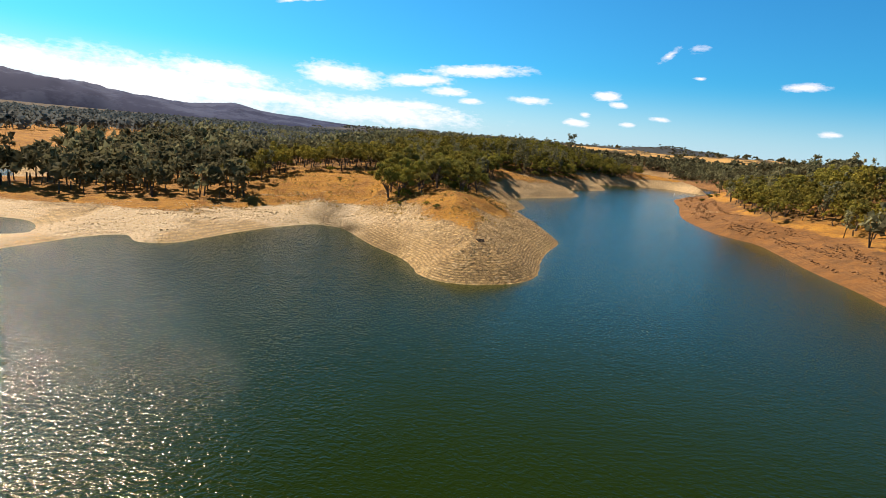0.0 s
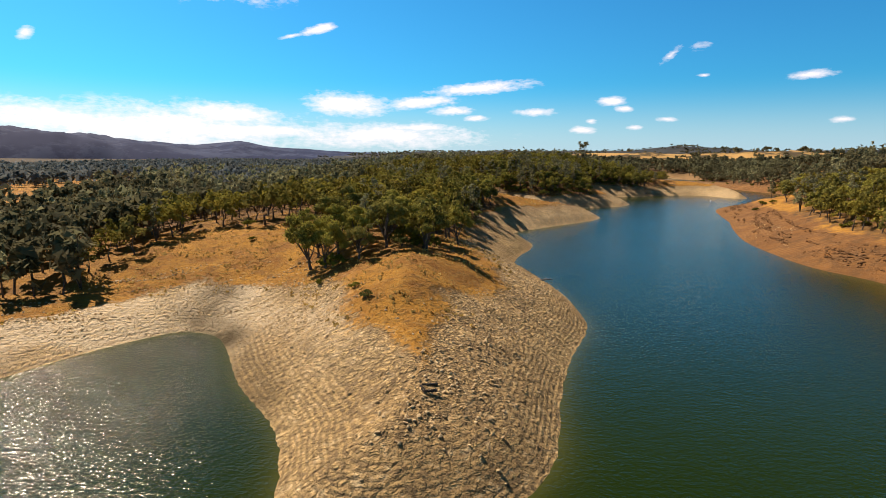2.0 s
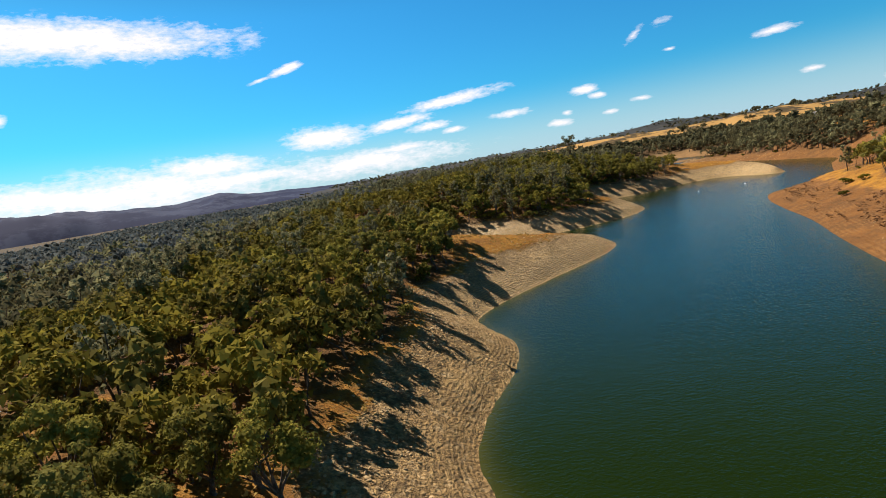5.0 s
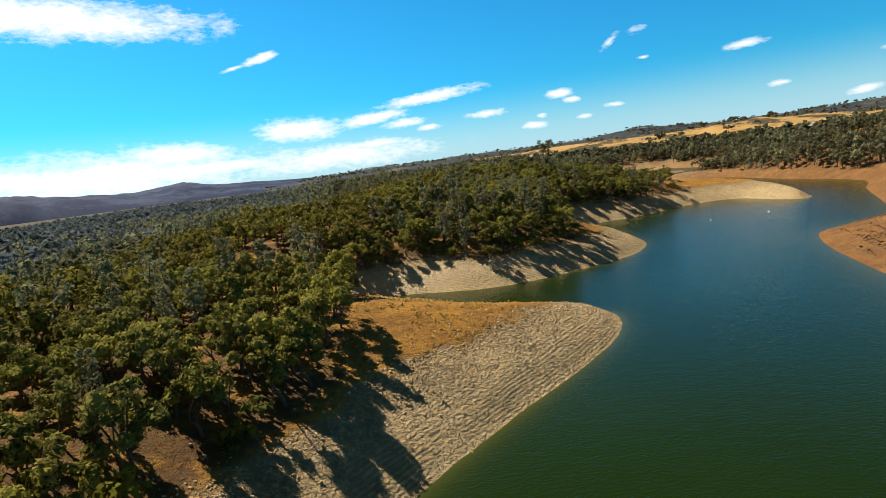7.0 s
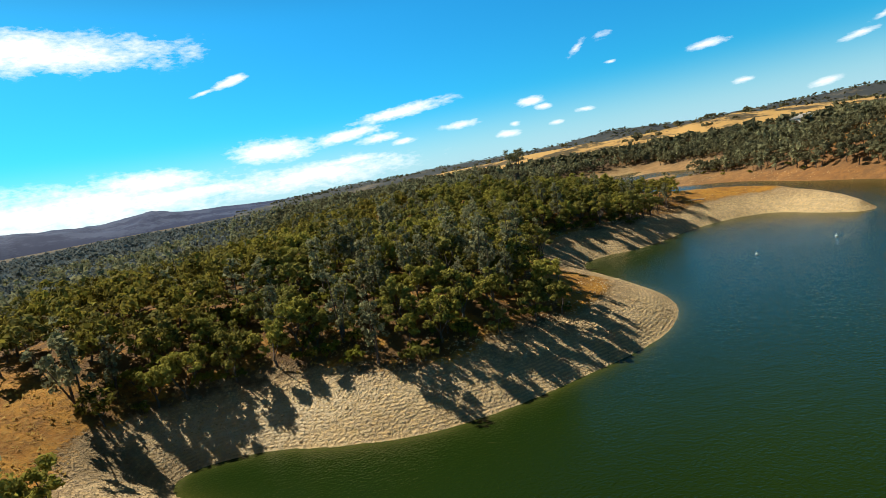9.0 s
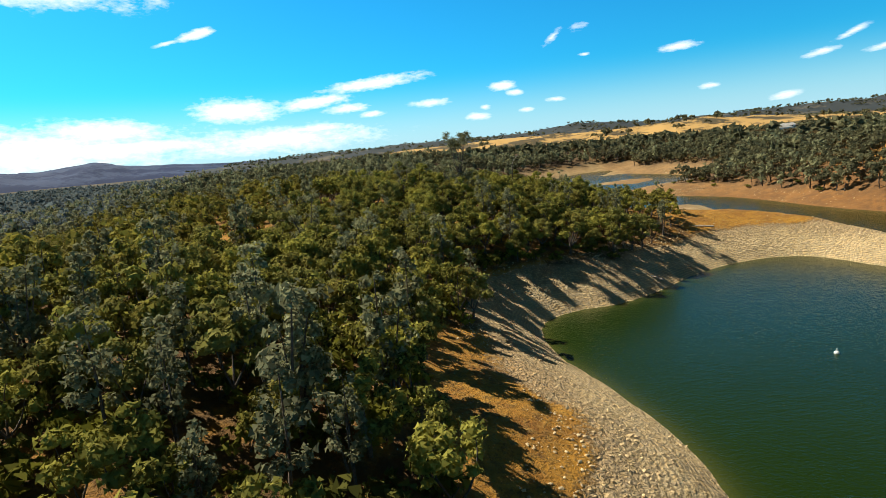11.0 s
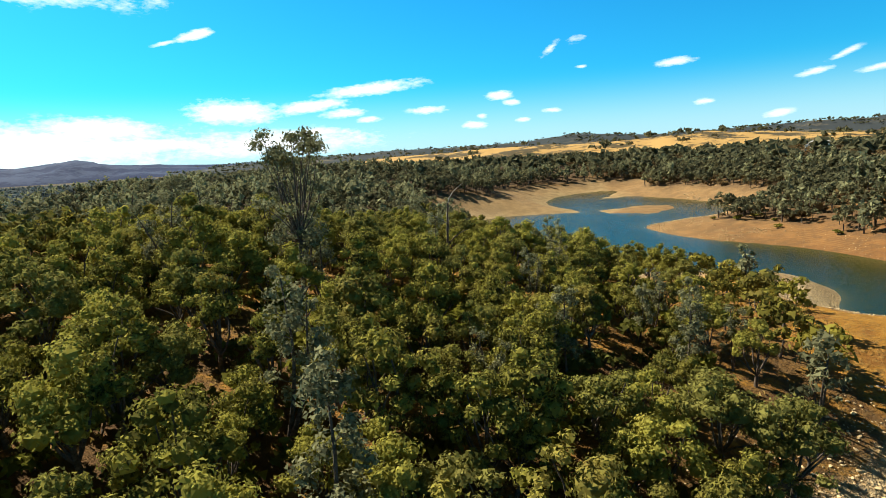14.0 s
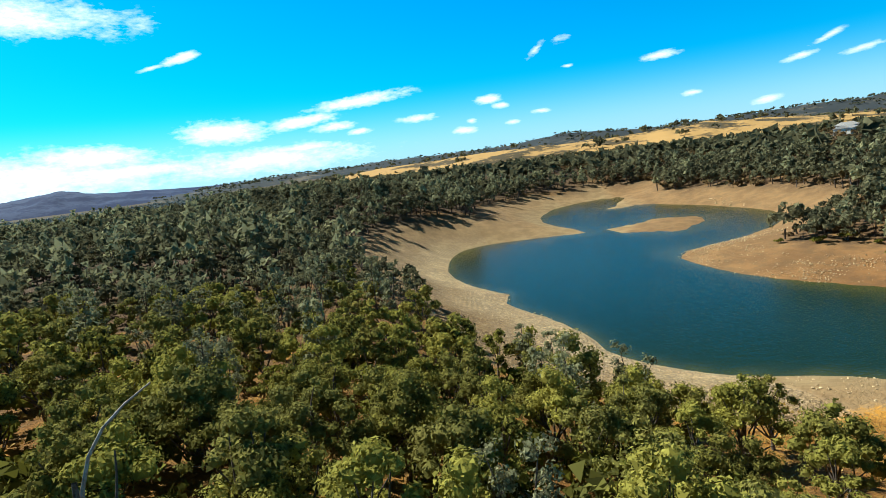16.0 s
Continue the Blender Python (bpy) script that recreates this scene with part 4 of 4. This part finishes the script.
def scattered(name, shapes, x, y, z, rng, size, material, label, category):
    co, faces, base = [], [], 0
    for s, (c, f) in enumerate(shapes):
        idx = np.arange(s, len(x), len(shapes))
        a = rng.uniform(0, 6.28, len(idx))[:, None]
        tip = rng.normal(0, 0.22, (len(idx), 2))
        px, py = c[None, :, 0] * np.cos(a) - c[None, :, 1] * np.sin(a), c[None, :, 0] * np.sin(a) + c[None, :, 1] * np.cos(a)
        pz = c[None, :, 2] + px * tip[:, :1] + py * tip[:, 1:]
        k = size[idx][:, None]
        co.append(np.stack([px * k + x[idx][:, None], py * k + y[idx][:, None], pz * k + z[idx][:, None]], 2).reshape(-1, 3))
        faces.append((f[None] + (base + np.arange(len(idx)) * len(c))[:, None, None]).reshape(-1, 3))
        base += len(idx) * len(c)
    mesh = polygon_mesh(name, np.concatenate(co), np.concatenate(faces))
    mesh.materials.append(material)
    return tagged(new(name, mesh), label, category, kind="stuff")


sx, sy, srng = sites(-70, 215, 74, 552, 0.40, 9)
close = np.interp(sy, [70, 110, 200, 260, 330, 380, 480, 520], [-80, -60, 0, 5, 20, 50, 100, 125])
band = (sx > close) & (sx < close + 95 + 40 * (sy > 330))
sx, sy = sx[band], sy[band]
lx, ly = np.meshgrid(np.arange(-74, 222, 3.0), np.arange(70, 560, 3.0))
coarse = shore_distance(lx.ravel(), ly.ravel()).reshape(lx.shape)
rough_d = coarse[((sy - 70) / 3.0 + 0.5).astype(int), ((sx + 74) / 3.0 + 0.5).astype(int)]
edge = (rough_d > -3) & (rough_d < 18.5)
sx, sy = sx[edge], sy[edge]
sd = shore_distance(sx, sy)
rocky = np.clip((fbm(sx, sy + 40, 11, 3) - 0.33) * 5.0, 0.15, 1) * (0.35 + 0.65 * step(fbm(sx, sy, 2.6, 2), 0.35, 0.6))
rocky = rocky * (1 - 0.8 * step(-sx, 13, 18) * (1 - step(sy, 140, 150)))
reach = np.where(east_side(sx, sy) > 0.5, np.where(sy > 500, 0.8, 0.22), np.where(sy > 440, 0.15, 0.95))
keep = (sd > -0.4) & (sd < 15) & (srng.rand(len(sx)) < rocky * reach * (1 - step(sd, 10, 16)) * np.where(sy < 440, 0.10 + 0.90 * step(sd + 3 * (fbm(sx, sy, 12, 2) - 0.5), 3.2, 6.0), 1.0))
sx, sy, sd = sx[keep], sy[keep], sd[keep]
sz = ground_height(sx, sy, sd)
rows = 0.5 + 0.5 * np.cos(2 * math.pi * (sz / 0.55 + 0.8 * fbm(sx, sy, 9, 2)))
keep = srng.rand(len(sx)) < 0.30 + 0.70 * rows
sx, sy, sd, sz = sx[keep], sy[keep], sd[keep], sz[keep]
size = 0.14 + 0.36 * srng.rand(len(sx)) ** 2.4
LUMPS = [lump(k) for k in range(9)]
big = size > 0.46
scattered("bank_stones", LUMPS, sx[~big], sy[~big], sz[~big] + 0.06 * size[~big], srng, size[~big], M_STONE, "loose angular tan stones covering the bare bank", "stones")
big_idx = np.nonzero(big)[0]
big_idx = big_idx[np.argsort(np.abs(sx[big_idx] - np.interp(sy[big_idx], [80, 250, 420], [10, 45, 120])))][:280]
boulder_meshes = []
for k, (c, f) in enumerate(LUMPS[:5]):
    mesh = polygon_mesh("boulder", c, f)
    mesh.materials.append(M_STONE)
    boulder_meshes.append(mesh)
for k, i in enumerate(big_idx):
    ob = tagged(new("boulder", boulder_meshes[k % 5]), "angular tan-grey boulder half sunk in the stony bank", "rock", "boulders on the bank")
    ob.matrix_basis = Matrix.LocRotScale((sx[i], sy[i], sz[i] + 0.02), Euler((srng.normal(0, 0.2), srng.normal(0, 0.2), srng.uniform(0, 6.28))), (0.95 * size[i], 0.85 * size[i], 0.6 * size[i]))

for k in range(18):
    px, py, big = 244.5 + srng.uniform(-1, 4), 604 + 1.3 * k + srng.uniform(-1, 1), srng.uniform(0.7, 1.7)
    pz = float(ground_height(np.array([px]), np.array([py]))[0])
    ob = tagged(new("boulder", boulder_meshes[k % 5]), "pale boulder in a rock pile at the cove's edge", "rock", "boulders on the bank")
    ob.matrix_basis = Matrix.LocRotScale((px, py, pz + 0.05), Euler((0.1, 0.2, srng.uniform(0, 6.28))), (big, 0.85 * big, 0.8 * big))

# ledges of bedrock breaking through the bay's bank, in rows
lx, ly, ls = [], [], []
lrng = np.random.RandomState(31)
for k in range(95):
    cx, cy = lrng.uniform(-70, -10), lrng.uniform(90, 140)
    n = lrng.randint(8, 30)
    s = np.linspace(-0.5, 0.5, n) * n * 0.55
    bend = lrng.normal(0, 0.02)
    lx.append(cx + s * 0.88 + lrng.normal(0, 0.15, n))
    ly.append(cy + s * 0.45 + bend * s * s + lrng.normal(0, 0.15, n))
    ls.append(lrng.uniform(0.2, 0.55, n))
lx, ly, ls = np.concatenate(lx), np.concatenate(ly), np.concatenate(ls)
ld = shore_distance(lx, ly)
dry = (ld > 3.0) & (ld < 19)
lx, ly, ls, ld = lx[dry], ly[dry], ls[dry], ld[dry]
scattered("bedrock_ledges", LUMPS, lx, ly, ground_height(lx, ly, ld), lrng, ls, M_STONE, "rows of dark bedrock ledges across the bay's bank", "rock")

# broken ledges along the east shore, following the water's edge
ex, ey, es = [], [], []
erng = np.random.RandomState(83)
cy = erng.uniform(100, 330, 900)
cx = np.interp(cy, [100, 150, 180, 224, 270, 305, 330], [73, 81, 78, 90, 106, 122, 157]) + erng.uniform(2, 26, 900)
cd = shore_distance(cx, cy)
for k in np.nonzero((cd > 2.5) & (cd < 13) & (erng.rand(900) < 0.32))[0]:
    n = erng.randint(5, 26)
    s = np.linspace(-0.5, 0.5, n) * n * 0.6
    a, b = shore_distance(np.array([cx[k] + 1, cx[k] - 1, cx[k], cx[k]]), np.array([cy[k], cy[k], cy[k] + 1, cy[k] - 1])).reshape(2, 2) @ (0.5, -0.5)
    ex.append(cx[k] - b * s + erng.normal(0, 0.25, n))
    ey.append(cy[k] + a * s + erng.normal(0, 0.25, n))
    es.append(erng.uniform(0.25, 1.0, n) * erng.uniform(0.6, 1.2))
ex, ey, es = np.concatenate(ex), np.concatenate(ey), np.concatenate(es)
scattered("shore_ledges", LUMPS, ex, ey, ground_height(ex, ey), erng, es, M_RUST, "broken rusty ledges following the orange shore", "rock")

# dry grass tufts on the open ground above the high-water line
tx, ty, trng = sites(-48, 150, 104, 475, 1.25, 14)
td = shore_distance(tx, ty)
open_land = (ty < 170) | (ty > 235) & (ty < 312) & (tx < 62) | (ty > 395) & (tx > 60)
keep = (td > 9) & open_land & (np.abs(tx - np.interp(ty, [100, 170, 260, 320, 420, 480], [-12, -12, 15, 25, 105, 115])) < 36) & (trng.rand(len(tx)) < 0.75 * step(fbm(tx, ty, 5, 2), 0.35, 0.6))
tx, ty, td = tx[keep], ty[keep], td[keep]
tz = ground_height(tx, ty, td)
many = 4
centre = np.repeat(np.stack([tx, ty, tz + 0.10], 1), many, 0) + trng.normal(0, 0.22, (len(tx) * many, 3)) * (1, 1, 0.2)
lean = trng.normal(0, 1, (len(centre), 3)) * (1, 1, 0.25)
gc, gf = sprays(trng, centre, lean, 0.27)
straw = polygon_mesh("dry_grass", gc, gf)
straw.materials.append(M_STRAW)
tagged(new("dry_grass", straw), "tufts of golden dry grass on open ground", "grass", kind="stuff")


# ---- single things ----
def stand(ob, px, py, turn=0.0, scale=1.0, sink=0.1):
    """Set a thing on the ground."""
    pz = float(ground_height(np.array([px]), np.array([py]))[0]) - sink
    ob.matrix_basis = Matrix.LocRotScale((px, py, pz), Euler((0, 0, turn)), (scale,) * 3)
    return ob


def tall_pine_shape(seed, height):
    """A tall forked pine with a flat open top over a long bare stem."""
    rng = np.random.RandomState(seed)
    wood, pts, outs = [], [], []
    fork = np.array([0.2, 0.1, height * 0.42])
    wood.append(tube(rng, limb_points(rng, np.array([0, 0, -0.6]), fork, 0.15, 6), np.linspace(0.3, 0.2, 6), 8))
    for k in range(34):
        a = 2.4 * k
        rr = 3.5 * math.sqrt((k + 0.5) / 34) * rng.uniform(0.6, 1.0)
        tip = np.array([rr * math.cos(a), rr * math.sin(a), height * (rng.uniform(0.76, 1.0) if k % 3 else rng.uniform(0.38, 0.75))])
        wood.append(tube(rng, limb_points(rng, fork - (0, 0, 0.3), tip, 0.35, 6), np.linspace(0.085, 0.02, 6), 5))
        v = rng.normal(0, 1, (170, 3))
        v /= np.linalg.norm(v, axis=1, keepdims=True)
        pts.append(tip + v * rng.uniform(0.2, 1.0, (170, 1)) * (1.2, 1.2, 0.75))
        outs.append(v)
    return merged(wood), sprays(rng, np.concatenate(pts), np.concatenate(outs), 0.19)


stand(plant("pine_tree", tall_pine_shape(5, 16.3), M_PINE, "tall open-topped grey pine rising above the oaks", "tree", "pines among the oaks"), 83.3, 415.3)
stand(plant("pine_tree", tall_pine_shape(6, 14.0), M_PINE, "tall thin pine standing on the far crest", "tree", "pines among the oaks"), 41.5, 519.0, 1.2)


def dead_tree(px, py, height):
    """A bare leaning snag with two pale curved branches."""
    rng = np.random.RandomState(21)
    ob = tagged(new("dead_tree"), "bare dead tree with pale curved branches among oaks", "tree")
    stem = limb_points(rng, np.array([0, 0, -0.5]), np.array([0.5, -0.2, height * 0.8]), 0.2, 8)
    c, f = tube(rng, stem, np.linspace(0.22, 0.07, 8), 8)
    part("trunk", polygon_mesh("trunk", c, f, True), M_BARK, ob, "dark slim trunk")
    for k, (u, tip, bow) in enumerate((((0.78), (2.6, 0.5, height), (-0.7, 0.0, 0.7)), ((0.72), (-1.5, 0.4, height * 0.62), (-0.8, 0, 0.9)), ((0.5), (2.8, -0.6, height * 0.5), (0, 0, 0.35)), ((0.4), (-1.2, -1.0, height * 0.42), (0, 0, 0.3)), ((0.62), (0.8, 1.6, height * 0.8), (0.2, 0.2, 0.2)))):
        s = np.linspace(0, 1, 7)[:, None]
        start = stem[int(u * 7)]
        line = start + (np.array(tip) - start) * s + np.array(bow) * np.sin(np.pi * s)
        c, f = tube(rng, line, np.linspace(0.085, 0.025, 7), 6)
        part("branch", polygon_mesh("branch", c, f, True), M_DEAD if k < 2 else M_BARK, ob, "pale barkless branch" if k < 2 else "")
    return stand(ob, px, py)


dead_tree(99.3, 431.0, 11.2)

SHRUB_SPOTS = [
    (-9.9, 120.5, 0.5), (-4, 112.8, 0.5), (-1.9, 108.1, 0.6), (-27.3, 144.9, 0.5), (-32, 156, 1.0), (166, 427, 0.9), (202, 521, 1.2), (206, 518.5, 1.3), (198.5, 528, 0.8), (207, 512, 0.8),
    (106, 196, 1.6), (100, 182, 0.8), (97, 186, 0.7), (112, 205, 0.9), (212, 470, 1.2), (206, 488, 1.0), (203, 505, 0.9), (208, 455, 1.1), (-20, 150, 0.9),
]
brush = np.random.RandomState(63)
while len(SHRUB_SPOTS) < 62:
    px, py = brush.uniform(70, 150), brush.uniform(120, 330)
    if px < 60 + 0.25 * (py - 100):
        continue
    far_in = float(shore_distance(np.array([px]), np.array([py]))[0])
    if 9 < far_in < 42 and float(east_side(np.array([px]), np.array([py]))[0]) > 0.5 and brush.rand() < 0.3 + far_in / 40:
        SHRUB_SPOTS.append((px, py, brush.uniform(0.4, 1.3)))
SHRUBS = [plant("shrub", shrub_shape(41 + k, 1.5, 1.3, 500, 0.2), M_SHRUB, "small yellow-green shrub on dry bare slope", "shrub", "shrubs on the banks") for k in range(3)]
for k, (px, py, s) in enumerate(SHRUB_SPOTS):
    stand(SHRUBS[k] if k < 3 else copy_thing(SHRUBS[k % 3], Matrix()), px, py, 1.7 * k, s)


def drift_log(px, py, length, turn):
    rng = np.random.RandomState(int(px))
    line = limb_points(rng, np.array([-length / 2, 0, 0.12]), np.array([length / 2, 0, 0.2]), 0.12, 7)
    pieces = [tube(rng, line, np.linspace(0.2, 0.08, 7), 7)]
    for k in range(3):
        at = line[2 + k]
        pieces.append(tube(rng, limb_points(rng, at, at + (0.4, (-1) ** k * 0.7, 0.35), 0.05, 3), (0.06, 0.04, 0.015), 5))
    mesh = polygon_mesh("drift_log", *merged(pieces), True)
    mesh.materials.append(M_DEAD)
    return stand(tagged(new("drift_log", mesh), "grey driftwood log stranded on the bank", "log", "stranded logs"), px, py, turn, sink=0.0)


drift_log(111.5, 380.5, 4.5, 1.9)
drift_log(134, 402, 5.0, 2.6)
drift_log(21.5, 141, 3.4, 0.5)


def stone_shelter(px, py):
    """A three-sided low shelter of dark stones."""
    ob = tagged(new("stone_windbreak"), "low three-sided dark stone windbreak on the peninsula", "windbreak")
    mesh = polygon_mesh("stone", *LUMPS[2])
    mesh.materials.append(M_DARK_STONE)
    rng = np.random.RandomState(4)
    spots = [(-0.9, 0.14 * k - 0.7) for k in range(0, 11, 2)] + [(0.24 * k - 0.9, 0.8) for k in range(1, 8)] + [(0.24 * k - 0.9, -0.8) for k in range(1, 6)]
    for u, v in spots:
        s = new("stone", mesh)
        s.parent = ob
        s.matrix_basis = Matrix.LocRotScale((u, v, 0.2), Euler((0, 0, rng.uniform(0, 6))), (0.42, 0.42, 0.9))
    return stand(ob, px, py, 0.3, 0.72, sink=0.0)


M_DARK_STONE = make_plain("dark_stone", (0.05, 0.043, 0.036), (0.13, 0.10, 0.075), 3.0)
stone_shelter(6.0, 89.6)


def buoy(px, py):
    ob = tagged(new("buoy"), "small white float on the open water", "buoy", "floats on the lake")
    bm = bmesh.new()
    bmesh.ops.create_uvsphere(bm, u_segments=12, v_segments=8, radius=0.32)
    for v in bm.verts:
        v.co.z *= 0.8
    mesh = bpy.data.meshes.new("float_body")
    bm.to_mesh(mesh)
    bm.free()
    part("float_body", mesh, M_WHITE, ob)
    c, f = tube(np.random, [(0, 0, 0.2), (0, 0, 0.62)], (0.07, 0.05), 8)
    part("stem", polygon_mesh("stem", c, f), M_WHITE, ob)
    ob.matrix_basis = pose(px, py, 0.05)


M_WHITE = make_plain("white_paint", (0.8, 0.8, 0.78), (0.7, 0.7, 0.68), 3.0, 0.5, 0.05)
buoy(115, 343)
buoy(134, 345)


def box(bm, lo, hi):
    m = Matrix.Translation([(a + b) / 2 for a, b in zip(lo, hi)]) @ Matrix.Diagonal([b - a for a, b in zip(lo, hi)] + [1])
    bmesh.ops.create_cube(bm, size=1.0, matrix=m)


def mesh_of(bm, name):
    mesh = bpy.data.meshes.new(name)
    bm.to_mesh(mesh)
    bm.free()
    return mesh


def house(px, py, turn, wide, deep):
    """A one-storey pale house with a low gabled roof."""
    ob = tagged(new("house"), "pale one-storey house with a low roof among trees", "house", "houses on the hill")
    bm = bmesh.new()
    box(bm, (-wide / 2, -deep / 2, -1.0), (wide / 2, deep / 2, 3.0))
    part("wall", mesh_of(bm, "wall"), M_WALL, ob)
    bm = bmesh.new()
    w, e = wide / 2 + 0.6, deep / 2 + 0.6
    low = [bm.verts.new(p) for p in ((-w, -e, 2.9), (w, -e, 2.9), (w, e, 2.9), (-w, e, 2.9))]
    top = [bm.verts.new(p) for p in ((-w, 0, 4.9), (w, 0, 4.9))]
    for f in ((low[0], low[1], top[1], top[0]), (low[2], low[3], top[0], top[1]), (low[1], low[2], top[1]), (low[3], low[0], top[0]), (low[3], low[2], low[1], low[0])):
        bm.faces.new(f)
    part("roof", mesh_of(bm, "roof"), M_ROOF, ob)
    for k in range(4):
        u = -wide / 2 + wide * (k + 0.5) / 4
        bm = bmesh.new()
        box(bm, (u - 0.6, -deep / 2 - 0.05, 0.2 if k == 1 else 1.0), (u + 0.6, -deep / 2 + 0.02, 2.2))
        part("door" if k == 1 else "window", mesh_of(bm, "opening"), M_GLASS, ob)
    return stand(ob, px, py, turn)


M_WALL = make_plain("pale_stucco", (0.78, 0.75, 0.68), (0.70, 0.66, 0.58), 1.0, 0.9, 0.1)
M_ROOF = make_plain("pale_grey_shingle", (0.52, 0.49, 0.45), (0.42, 0.39, 0.36), 2.0)
M_GLASS = make_plain("dark_window", (0.03, 0.035, 0.04), (0.05, 0.05, 0.055), 1.0, 0.15, 0.0)
house(410, 733, 0.5, 15, 9)
house(436, 760, 0.2, 11, 8)
